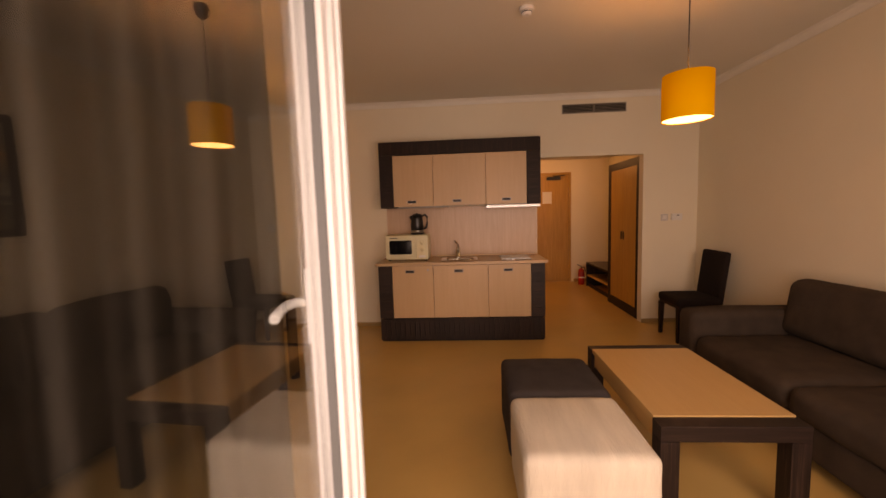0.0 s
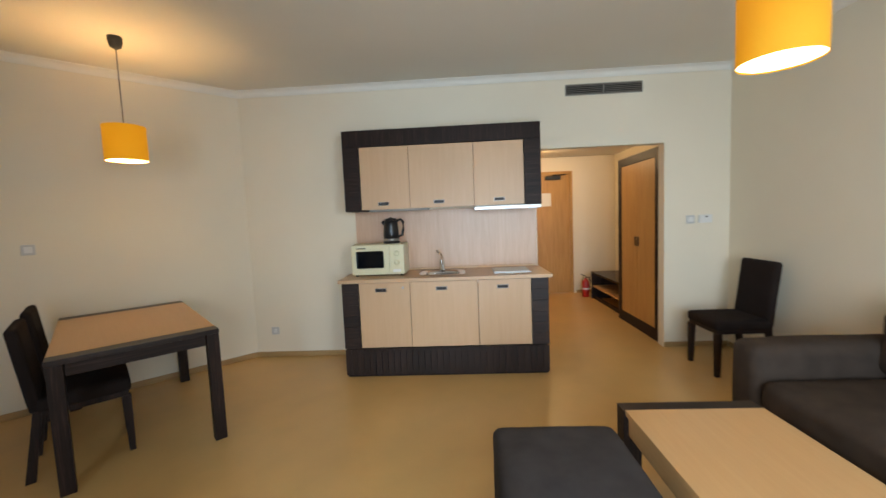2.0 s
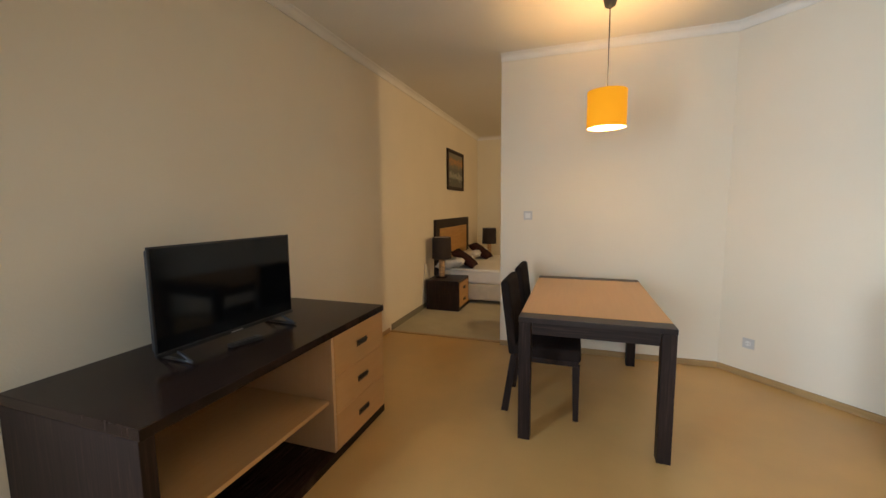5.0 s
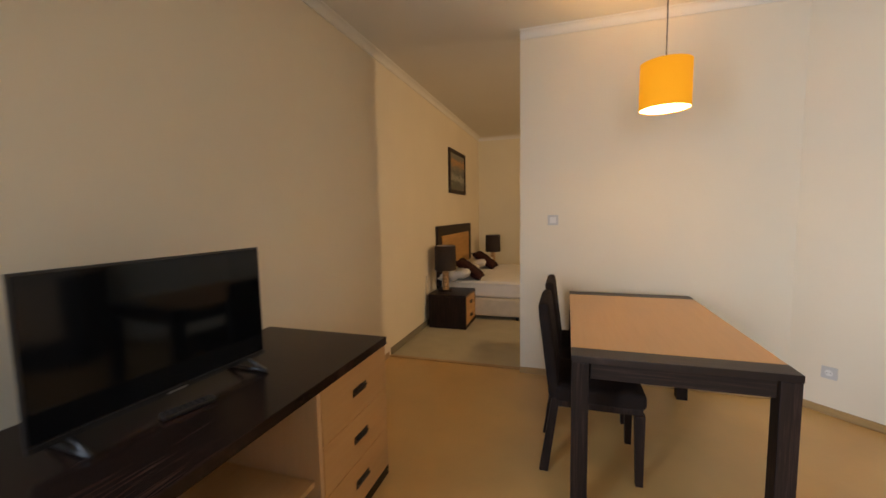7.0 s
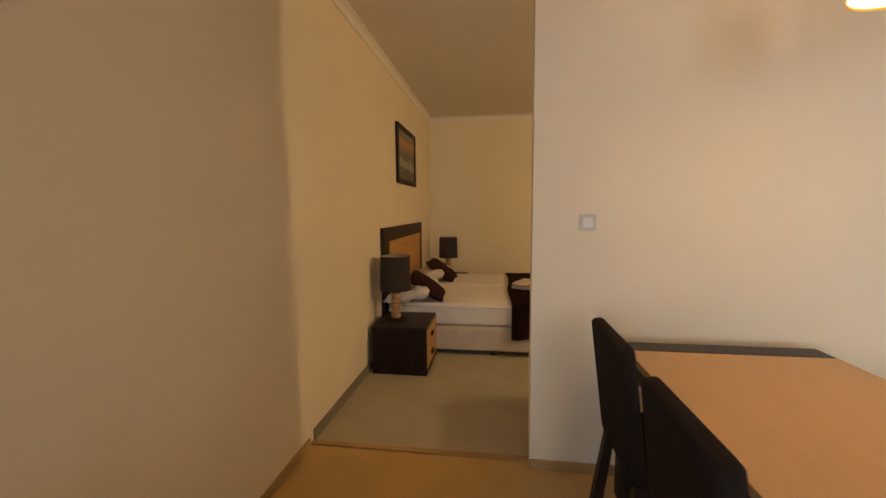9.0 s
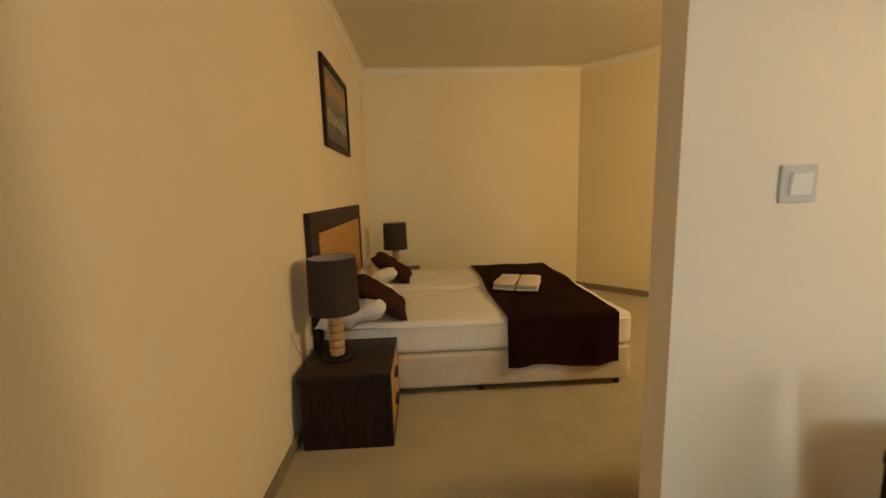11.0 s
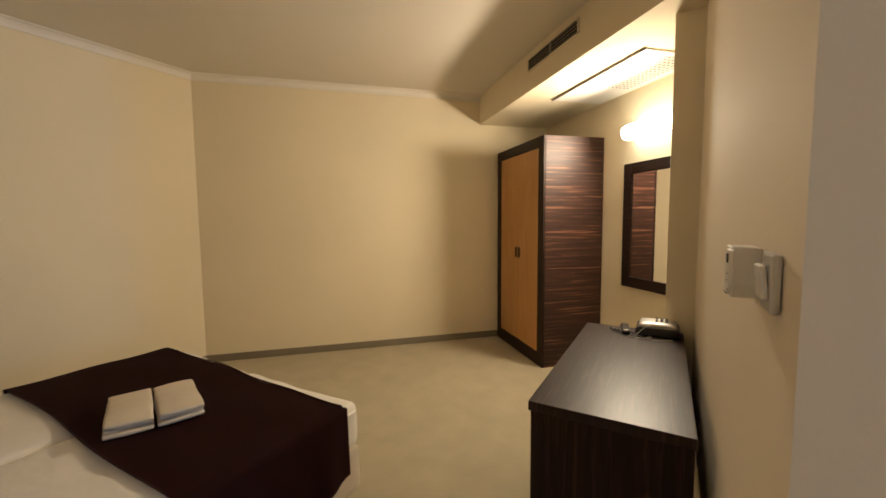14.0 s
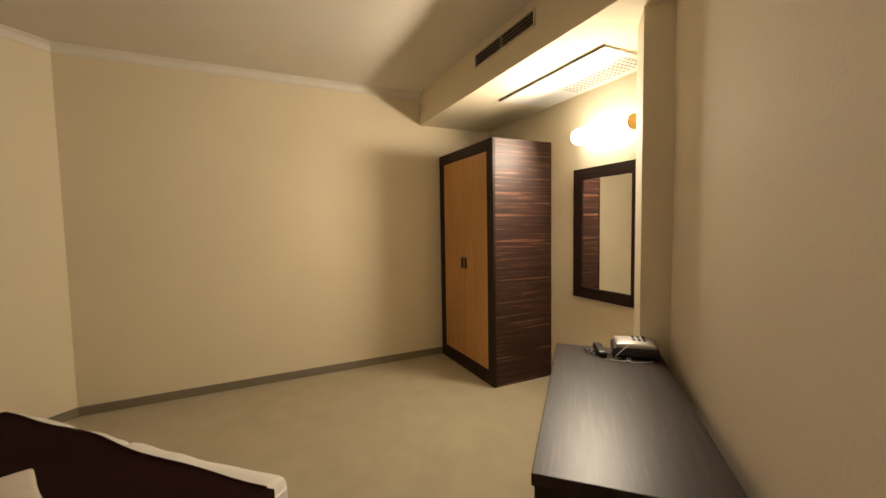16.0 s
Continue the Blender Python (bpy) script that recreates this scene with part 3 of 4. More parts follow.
part("sensor", lathe([(0.034, -0.024), (0.034, -0.042), (0.022, -0.052)], 28), M_WHITE, sd)
part("grille", lathe([(0.0352, -0.030), (0.0352, -0.037)], 28, cap=False), M_BLACKM, sd)


def pendant(m, label):
    ob = thing("pendant_lamp", m, label, "pendant lamp", "orange pendant lamps")
    z = 1.94 - H
    r = 0.13
    part("ceiling_rose", lathe([(0.012, -0.085), (0.035, -0.07), (0.045, -0.03), (0.045, -0.001)], 24), M_BLACKM, ob, "black ceiling rose")
    part("cord", tube([(0, 0, -0.08), (0, 0, z + 0.21)], 0.0035), M_BLACKM, ob)
    sh = part("shade", lathe([(r, z), (r, z + 0.25), (r - 0.003, z + 0.25), (r - 0.003, z), (r, z)], 48, cap=False), M_SHADE, ob, "orange fabric drum shade, lit")
    part("diffuser", lathe([(r - 0.004, z + 0.006), (r - 0.004, z + 0.012)], 48), M_DISC, sh)
    bm = lathe([(0.02, z + 0.15), (0.02, z + 0.22)], 16)
    for k in range(3):
        a = 2 * math.pi * k / 3
        tube([(0.015 * math.cos(a), 0.015 * math.sin(a), z + 0.215), ((r - 0.003) * math.cos(a), (r - 0.003) * math.sin(a), z + 0.243)], 0.002, 6, bm)
    part("holder", bm, M_BLACKM, ob)
    return ob


pendant(LIV @ pose(5.68, -0.31, H), "orange drum pendant lamp lit over the coffee table")
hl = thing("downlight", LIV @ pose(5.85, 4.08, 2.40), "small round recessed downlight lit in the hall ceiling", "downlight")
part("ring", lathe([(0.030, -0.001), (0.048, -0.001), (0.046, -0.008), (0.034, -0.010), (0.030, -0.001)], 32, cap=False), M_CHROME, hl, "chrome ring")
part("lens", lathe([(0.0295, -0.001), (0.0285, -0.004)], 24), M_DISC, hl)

pendant(pose(2.15, -0.79, H), "orange drum pendant lamp lit over the dining table")


# ---- kitchen ----
def pull(parent, x, y, z, mat, upright=False):
    """A plate with a raised rim round a dark finger well."""
    w, h = (0.018, 0.056) if upright else (0.052, 0.017)
    bm = bmesh.new()
    for a, b, lo, hi in ((-w, w, h - 0.005, h), (-w, w, -h, -h + 0.005), (-w, -w + 0.007, -h + 0.005, h - 0.005), (w - 0.007, w, -h + 0.005, h - 0.005)):
        box(bm, x + a, x + b, y - 0.008, y, z + lo, z + hi, 0.0015, 1)
    handle = part("handle", bm, mat, parent, "small metal pull with a sunken grip")
    part("grip", B(x - w + 0.007, x + w - 0.007, y - 0.003, y, z - h + 0.005, z + h - 0.005), M_BLACKM, handle)


KU = [3.56, 4.03, 4.64, 5.11]
sur = thing("kitchen_surround", LIV @ pose(0, 0, 0), "dark wenge frame round the kitchen wall cabinets", "cabinet frame")
part("side", B(3.405, 3.558, 1.868, 2.226, 1.525, 2.13, 0.003), M_WENGE_H, sur)
part("side", B(5.112, 5.265, 1.868, 2.226, 1.525, 2.13, 0.003), M_WENGE_H, sur)
part("top", B(3.405, 5.265, 1.868, 2.226, 2.132, 2.282, 0.003), M_WENGE_V, sur)
for k in range(3):
    a, b = KU[k] + 0.001, KU[k + 1] - 0.001
    c = thing("wall_cabinet", LIV @ pose(0, 0, 0), "beech-faced kitchen wall cabinet with a small pull", "cabinet", "kitchen wall cabinets")
    part("body", B(a, b, 1.90, 2.224, 1.545, 2.128), M_BEECH_V, c)
    d = part("door", B(a + 0.0015, b - 0.0015, 1.878, 1.897, 1.535, 2.125, 0.002), M_BEECH_V, c)
    pull(d, (a + b) / 2 - (0.02, 0.03, 0.0)[k], 1.878, 1.588, M_NICKEL)
hood = thing("range_hood", LIV @ pose(0, 0, 0), "slim brushed-steel range hood under the wall cabinet", "range hood")
part("body", B(4.65, 5.108, 1.868, 2.2, 1.505, 1.533), M_VENT, hood)
part("visor", B(4.635, 5.255, 1.845, 1.867, 1.49, 1.524, 0.004), M_STEEL, hood, "brushed steel front strip")
sl = thing("cabinet_light", LIV @ pose(0, 0, 0), "slim dark strip lamp under the wall cabinet, off", "strip lamp")
part("housing", B(3.62, 4.2, 1.93, 2.0, 1.515, 1.544, 0.004), M_VENT, sl)
structure("backsplash", B(3.405, 5.275, 2.208, 2.226, 0.902, 1.522), M_ROSY_V, "pinkish beech splashback panel", "backsplash", LIV)
wt = thing("worktop", LIV @ pose(0, 0, 0), "beech-effect kitchen worktop with an upstand", "worktop")
bm = B(3.37, 4.144, 1.605, 2.206, 0.872, 0.902)
box(bm, 4.476, 5.29, 1.605, 2.206, 0.872, 0.902)
box(bm, 4.144, 4.476, 1.605, 1.774, 0.872, 0.902)
box(bm, 4.144, 4.476, 2.026, 2.206, 0.872, 0.902)
bmesh.ops.remove_doubles(bm, verts=bm.verts[:], dist=0.0005)
part("slab", bm, M_BEECH_X, wt)
part("upstand", B(3.405, 5.275, 2.192, 2.206, 0.903, 0.925, 0.003), M_BEECH_X, wt)
bs = thing("base_surround", LIV @ pose(0, 0, 0), "dark wenge frame round the kitchen base cabinets", "cabinet frame")
for x0, x1 in ((3.395, 3.548), (5.112, 5.262)):
    sd_ = part("side", B(x0 + 0.002, x1 - 0.002, 1.641, 2.2, 0.262, 0.870), M_WENGE_H, bs)
    for k in range(6):
        part("strip", B(x0, x1, 1.634, 1.641, 0.2625 + k * 0.1012, 0.2625 + k * 0.1012 + 0.0995, 0.0012, 1), M_STRIP_H, sd_)
pl_ = part("plinth", B(3.415, 5.245, 1.625, 2.2, 0, 0.26), M_WENGE_V, bs)
strip_mesh = solid("strip", B(0, 0.0545, 1.615, 1.625, 0.02, 0.2605, 0.0012, 1), M_STRIP_V)
for k in range(33):
    st = new("strip", strip_mesh)
    st.parent = pl_
    st.matrix_local = Matrix.Translation((3.402 + k * 0.0562, 0.0015 * math.sin(k * 2.7), 0.004 * math.sin(k * 5.1)))
KL = [3.55, 4.02, 4.635, 5.11]
for k in range(3):
    a, b = KL[k] + 0.001, KL[k + 1] - 0.001
    c = thing("base_cabinet", LIV @ pose(0, 0, 0), "beech-faced kitchen base cabinet with a small pull", "cabinet", "kitchen base cabinets")
    part("body", B(a, b, 1.66, 2.19, 0.27, 0.74), M_BEECH_V, c)
    d = part("door", B(a + 0.0015, b - 0.0015, 1.638, 1.658, 0.266, 0.864, 0.002), M_BEECH_V, c)
    pull(d, (a + b) / 2 - (0.03, 0.02, 0.015)[k], 1.638, 0.80, M_NICKEL)
    if k == 0:
        part("lock", moved(lathe([(0.011, 0), (0.011, 0.004)], 16), pose(b - 0.06, 1.638, 0.815, 90)), M_STEEL, d, "round steel lock")

sk = thing("sink", LIV @ pose(4.31, 1.90, 0.902), "small stainless steel sink let into the worktop", "sink")
bm = bmesh.new()
loops = []
for rx, ry, z in ((0.22, 0.17, 0.004), (0.215, 0.165, 0.006), (0.165, 0.125, 0.005), (0.155, 0.118, -0.02), (0.14, 0.105, -0.11)):
    ring = []
    for i in range(40):
        a = 2 * math.pi * i / 40
        c_, s_ = math.cos(a), math.sin(a)
        ring.append(bm.verts.new((rx * math.copysign(abs(c_) ** 0.35, c_), ry * math.copysign(abs(s_) ** 0.35, s_), z)))
    loops.append(ring)
for p, q in zip(loops, loops[1:]):
    for i in range(40):
        bm.faces.new((p[i], p[(i + 1) % 40], q[(i + 1) % 40], q[i])).smooth = True
bm.faces.new(loops[-1])
part("bowl", bm, M_CHROME, sk)
part("drain", lathe([(0.022, -0.109), (0.022, -0.106)], 20), M_BLACKM, sk)
fa = thing("faucet", LIV @ pose(4.30, 2.045, 0.906) @ Matrix.Scale(1.3, 4), "chrome single-lever mixer tap", "faucet")
part("base", lathe([(0.024, 0), (0.024, 0.01), (0.019, 0.02), (0.019, 0.085), (0.014, 0.10)], 20), M_CHROME, fa)
part("spout", tube([(0, 0, 0.05), (0, -0.05, 0.085), (0, -0.11, 0.10), (0, -0.14, 0.095), (0, -0.145, 0.075)], 0.011, 10), M_CHROME, fa)
part("lever", tube([(0, 0, 0.10), (0, 0.005, 0.12), (-0.02, -0.03, 0.145), (-0.03, -0.06, 0.155)], 0.008, 8), M_CHROME, fa)
hp = thing("hotplate", LIV @ pose(4.98, 1.88, 0.902), "flat pale built-in hotplate cover on the worktop", "hotplate")
part("plate", B(-0.19, 0.15, -0.16, 0.16, 0.002, 0.012, 0.003), M_STEEL, hp)
part("cover", B(-0.18, 0.14, -0.15, 0.15, 0.013, 0.019, 0.002), M_WHITE, hp)

mw = thing("microwave", LIV @ pose(3.705, 1.98, 0.902) @ Matrix.Diagonal((1.09, 1, 1.08, 1)), "cream microwave oven with a dark window on the worktop", "microwave")
part("body", B(-0.23, 0.23, -0.16, 0.16, 0.012, 0.28, 0.008), M_CREAM, mw)
part("door", B(-0.228, 0.10, -0.178, -0.162, 0.02, 0.274, 0.006), M_CREAM, mw)
part("window", B(-0.185, 0.055, -0.182, -0.178, 0.075, 0.225, 0.012), M_SCREEN, mw, "dark glass window")
part("control_panel", B(0.104, 0.228, -0.176, -0.162, 0.02, 0.274, 0.005), M_CREAM, mw)
for z in (0.20, 0.12):
    part("knob", moved(lathe([(0.024, 0), (0.022, 0.014), (0.004, 0.016)], 24), pose(0.166, -0.176, z, 90)), M_CREAM, mw)
part("door_button", B(0.13, 0.20, -0.181, -0.176, 0.035, 0.06, 0.003), M_WHITE, mw)
part("brand_bar", B(-0.18, -0.10, -0.1795, -0.178, 0.245, 0.254), M_BLACKM, mw)
for x in (-0.2, 0.2):
    for y in (-0.13, 0.13):
        part("foot", lathe([(0.012, 0), (0.014, 0.0115)], 12, (x, y)), M_BLACKM, mw)

kt = thing("kettle", LIV @ pose(3.815, 1.98, 1.2045) @ Matrix.Scale(1.08, 4), "black electric kettle standing on the microwave", "kettle")
part("power_base", lathe([(0.075, 0), (0.078, 0.008), (0.07, 0.018)], 32), M_BLACK, kt)
part("band", lathe([(0.0705, 0.019), (0.0712, 0.045)], 32), M_STEEL, kt, "steel band")
part("jug", lathe([(0.070, 0.046), (0.069, 0.09), (0.062, 0.17), (0.057, 0.205)], 32), M_BLACK, kt)
part("lid", lathe([(0.056, 0.206), (0.05, 0.222), (0.012, 0.228), (0.012, 0.236), (0.001, 0.238)], 32), M_BLACK, kt)
part("handle", tube([(0.058, 0, 0.20), (0.09, 0, 0.215), (0.112, 0, 0.19), (0.11, 0, 0.12), (0.098, 0, 0.07), (0.07, 0, 0.06)], 0.012, 10), M_BLACK, kt)
part("spout", moved(tube([(0, 0, 0), (-0.028, 0, 0.03)], 0.018, 10), pose(-0.048, 0, 0.17)), M_BLACK, kt)


# ---- wardrobes and the hall ----
def wardrobe(name, m, w, d, h, side_mat, label):
    """Front in the local xz plane at y = 0, body towards +y, framed pair of doors."""
    ob = thing(name, m, label, "wardrobe")
    t = 0.10
    part("body", B(0.022, w - 0.022, 0.03, d - 0.02, 0.03, h - 0.025), M_WENGE_V, ob)
    for x in (0, w - 0.02):
        part("side_panel", B(x, x + 0.02, 0.022, d, 0.0, h, 0.002), side_mat, ob, "streaked dark veneer side")
    part("top", B(0.021, w - 0.021, 0.022, d, h - 0.024, h - 0.001), M_WENGE_V, ob)
    part("frame", B(0, t, 0, 0.021, 0, h, 0.002), M_WENGE_V, ob)
    part("frame", B(w - t, w, 0, 0.021, 0, h, 0.002), M_WENGE_V, ob)
    part("frame", B(t, w - t, 0, 0.021, h - t, h, 0.002), M_WENGE_H, ob)
    part("frame", B(t, w - t, 0, 0.021, 0, 0.13, 0.002), M_WENGE_H, ob)
    for a, b, x in ((t + 0.002, w / 2 - 0.0015, w / 2 - 0.035), (w / 2 + 0.0015, w - t - 0.002, w / 2 + 0.035)):
        dr = part("door", B(a, b, 0.004, 0.024, 0.132, h - t - 0.002, 0.002), M_AMBER_V, ob, "amber veneer door")
        pull(dr, x, 0.004, 1.06, M_BRONZE, True)
    return ob


wardrobe("wardrobe", LIV @ pose(6.575, 3.42, 0, 0, 0, -90), 1.07, 0.62, 2.08, M_WENGE_V, "built-in hall wardrobe with amber doors in a dark frame")
wardrobe("wardrobe", LIV @ pose(2.095, 4.885, 0.006, 0, 0, -90), 1.06, 0.635, 2.17, M_ZEBRA, "bedroom wardrobe with amber doors and streaked dark sides")
bn = thing("hall_bench", LIV @ pose(6.62, 3.45, 0), "low dark hall bench with an open shoe shelf", "bench")
part("top", B(0, 0.57, 0, 1.22, 0.42, 0.45, 0.003), M_WENGE_TOPY, bn)
for y in (0.0, 1.19):
    part("side", B(0, 0.57, y, y + 0.03, 0, 0.419, 0.003), M_WENGE_V, bn)
part("back", B(0.54, 0.57, 0.031, 1.189, 0, 0.419), M_WENGE_V, bn)
part("shelf", B(0.01, 0.539, 0.031, 1.189, 0.20, 0.222, 0.002), M_BEECH_Y, bn, "pale beech shelf")
part("plinth", B(0.03, 0.05, 0.031, 1.189, 0, 0.06), M_WENGE_V, bn)
ex = thing("fire_extinguisher", LIV @ pose(6.57, 4.80, 0), "small red fire extinguisher on the hall floor", "extinguisher")
part("cylinder", lathe([(0.05, 0), (0.058, 0.012), (0.058, 0.25), (0.045, 0.285), (0.018, 0.30), (0.018, 0.32)], 28), M_RED, ex)
part("valve", lathe([(0.016, 0.32), (0.016, 0.345)], 16), M_CHROME, ex)
part("lever", tube([(0.01, 0, 0.345), (-0.03, 0, 0.365), (-0.075, 0, 0.385)], 0.007), M_BLACKM, ex)
part("hose", tube([(0.016, 0, 0.33), (0.06, 0, 0.33), (0.075, 0, 0.26), (0.068, 0, 0.14)], 0.008), M_BLACKM, ex)
part("label_band", lathe([(0.0585, 0.13), (0.0585, 0.155)], 28, cap=False), M_PAPER, ex, "pale printed band")


# ---- seating and tables ----
def chair(m, label, group, back=0.512):
    """Front towards local -y."""
    ob = thing("dining_chair", m, label, "chair", group)
    part("seat", soft(-0.215, 0.215, -0.235, 0.20, 0.395, 0.48, 0.025, 0.012, 8), M_CHAIR, ob)
    part("seat_frame", B(-0.20, 0.20, -0.22, 0.19, 0.365, 0.40, 0.004), M_WENGE_V, ob)
    bk = soft(-0.207, 0.207, -0.03, 0.03, 0, back, 0.024, 0, 10)
    part("backrest", moved(bk, pose(0, 0.20, 0.40, -7)), M_CHAIR, ob)
    for sx in (-1, 1):
        part("leg", prism_leg((sx * 0.19, -0.21), (sx * 0.185, -0.205), 0.024, 0.017, 0, 0.37), M_WENGE_V, ob)
        part("leg", prism_leg((sx * 0.185, 0.255), (sx * 0.185, 0.195), 0.019, 0.023, 0, 0.41), M_WENGE_V, ob)
    return ob


def prism_leg(foot, top, r_top, r_foot, z0, z1):
    bm = bmesh.new()
    rings = []
    for (x, y), r, z in ((foot, r_foot, z0), (top, r_top, z1)):
        rings.append([bm.verts.new((x + a * r, y + b * r, z)) for a, b in ((-1, -1), (1, -1), (1, 1), (-1, 1))])
    for i in range(4):
        bm.faces.new((rings[0][i], rings[0][(i + 1) % 4], rings[1][(i + 1) % 4], rings[1][i]))
    bm.faces.new(rings[0][::-1])
    bm.faces.new(rings[1])
    return bm


ch = chair(pose(1.785, -1.06, 0, 0, 0, 90), "dark upholstered dining chair pushed under the table", "chairs at the dining table")
copy_thing(ch, pose(1.79, -0.45, 0, 0, 0, 90))
chair(LIV @ pose(6.82, 1.65, 0, 0, 0, -90), "dark upholstered chair standing beside the sofa", "", 0.56)

dt = thing("dining_table", pose(2.073, -0.845, 0), "dining table with a beech top and dark wenge frame", "table")
w, l, h = 0.413, 0.722, 0.757
part("tabletop", B(-w + 0.001, w - 0.001, -l + 0.115, l - 0.115, h - 0.03, h, 0.003), M_BEECH_Y, dt, "beech veneer top")
for a, b in ((-l, -l + 0.114), (l - 0.114, l)):
    part("end_band", B(-w, w, a, b, h - 0.03, h, 0.003), M_WENGE_TOP, dt, "dark end band")
for x in (-w + 0.01, w - 0.035):
    part("apron", B(x, x + 0.025, -l + 0.085, l - 0.085, h - 0.10, h - 0.031, 0.002), M_WENGE_H, dt)
for y in (-l + 0.01, l - 0.035):
    part("apron", B(-w + 0.08, w - 0.08, y, y + 0.025, h - 0.10, h - 0.031, 0.002), M_WENGE_H, dt)
for x in (-w, w - 0.075):
    for y in (-l, l - 0.075):
        part("leg", B(x + 0.002, x + 0.073, y + 0.002, y + 0.073, 0, h - 0.031, 0.004), M_WENGE_V, dt)

ct = thing("coffee_table", LIV @ pose(5.58, -0.43, 0), "low coffee table with a beech top and dark wenge end frames", "table")
w, l, h = 0.325, 0.53, 0.47
part("tabletop", B(-w + 0.006, w - 0.006, -l + 0.085, l - 0.085, h - 0.022, h + 0.006, 0.002), M_BEECH_Y, ct, "beech veneer top")
part("apron", B(-w + 0.02, -w + 0.04, -l + 0.09, l - 0.09, h - 0.12, h - 0.023), M_BEECH_Y, ct)
part("apron", B(w - 0.04, w - 0.02, -l + 0.09, l - 0.09, h - 0.12, h - 0.023), M_BEECH_Y, ct)
for s in (-1, 1):
    y0, y1 = sorted((s * l, s * (l - 0.084)))
    part("end_beam", B(-w, w, y0, y1, h - 0.075, h, 0.003), M_WENGE_H, ct)
    for x in (-w, w - 0.085):
        part("leg", B(x, x + 0.085, y0, y1, 0, h - 0.076, 0.003), M_WENGE_V, ct)

for y0, y1, mat, lab in ((-0.57, -0.02, M_POUFD, "charcoal upholstered cube pouf beside the coffee table"), (-1.145, -0.585, M_POUFL, "cream corduroy cube pouf beside the coffee table")):
    pf = thing("pouf", LIV @ pose(4.905, (y0 + y1) / 2, 0), lab, "pouf", "cube poufs")
    hh = (y1 - y0) / 2
    part("cushion", soft(-0.285, 0.285, -hh, hh, 0.03, 0.435, 0.045, 0.012, 16, 0.004, y0), mat, pf)
    for x in (-0.22, 0.22):
        for y in (-0.2, 0.2):
            part("foot", lathe([(0.018, 0), (0.022, 0.035)], 12, (x, y)), M_BLACKM, pf)

so = thing("sofa", LIV @ pose(6.19, 0.70, 0), "dark brown fabric two-seat sofa against the wall", "sofa")
part("base", soft(0.03, 0.97, -2.2, -0.02, 0.06, 0.26, 0.03, 0, 10), M_SOFA, so)
for y0, y1 in ((-0.24, 0.0), (-2.26, -2.02)):
    part("arm", soft(0, 0.99, y0, y1, 0.05, 0.60, 0.06, 0.015, 14, 0.004, y0), M_SOFA, so)
for k in range(2):
    y1 = -0.25 - k * 0.885
    part("seat_cushion", soft(0.0, 0.78, y1 - 0.88, y1, 0.25, 0.425, 0.06, 0.025, 16, 0.006, k), M_SOFA, so)
    bk = soft(-0.11, 0.11, y1 - 0.875, y1 + (0.055 if k == 0 else -0.005), 0, 0.44, 0.085, 0.02, 16, 0.008, k + 5)
    part("back_cushion", moved(bk, pose(0.76, 0, 0.42, 0, 10)), M_SOFA, so)
part("back_frame", soft(0.86, 0.995, -2.2, -0.06, 0.05, 0.74, 0.03, 0, 10), M_SOFA, so)
for x in (0.07, 0.9):
    for y in (-0.12, -2.14):
        part("foot", lathe([(0.022, 0), (0.028, 0.055)], 14, (x, y)), M_BLACKM, so)


def picture(m, w, h, label, t=0.055):
    """Hangs in the local yz plane, facing +x."""
    ob = thing("picture", m, label, "picture")
    for a, b, lo, hi in ((-w, w, -h, -h + t), (-w, w, h - t, h), (-w, -w + t, -h + t, h - t), (w - t, w, -h + t, h - t)):
        part("frame", B(0.001, 0.028, a, b, lo, hi, 0.004), M_WENGE_H, ob, "dark wooden frame")
    part("canvas", B(0.002, 0.016, -w + t, w - t, -h + t, h - t), M_SEA, ob, "seascape at sunset")
    return ob


picture(pose(0, 2.60, 2.008), 0.46, 0.325, "dark-framed sunset seascape over the bed")
picture(LIV @ pose(7.2, -0.80, 1.80, 0, 0, 180), 0.42, 0.42, "dark-framed seascape over the sofa")

# television and its sideboard
sb = thing("sideboard", pose(0.0, -3.07, 0), "long sideboard with a dark top, open shelf and beech drawers", "sideboard")
L, D, HH = 1.555, 0.74, 0.75
part("top", B(0.004, D + 0.006, 0, L + 0.005, HH - 0.04, HH, 0.003), M_WENGE_TOPY, sb, "polished dark wenge top")
part("side", B(0.004, D - 0.004, 0.0, 0.05, 0, HH - 0.041, 0.003), M_WENGE_V, sb)
part("side", B(0.004, D - 0.02, L - 0.03, L - 0.005, 0, HH - 0.041, 0.003), M_BEECH_V, sb)
part("divider", B(0.03, D - 0.004, 0.975, 0.998, 0.05, HH - 0.041, 0.002), M_BEECH_V, sb)
part("back", B(0.004, 0.026, 0.051, L - 0.031, 0.05, HH - 0.041), M_BEECH_Y, sb)
part("shelf", B(0.027, D - 0.03, 0.051, 0.974, 0.33, 0.352, 0.002), M_BEECH_Y, sb, "pale beech shelf")
part("bottom", B(0.004, D - 0.002, 0.051, L - 0.001, 0.0, 0.049, 0.003), M_WENGE_TOPY, sb)
for k, (lo, hi) in enumerate(((0.052, 0.262), (0.265, 0.475), (0.478, 0.706))):
    d = part("drawer", B(D - 0.02, D - 0.001, 0.999, L - 0.004, lo, hi, 0.002), M_BEECH_Y, sb)
    z = (lo + hi) / 2
    hd = part("handle", B(D - 0.001, D + 0.003, 1.225, 1.34, z - 0.018, z + 0.018, 0.002), M_BRONZE, d, "dark metal pull")
    part("grip", B(D + 0.003, D + 0.014, 1.235, 1.33, z + 0.002, z + 0.010, 0.002), M_BLACKM, hd)
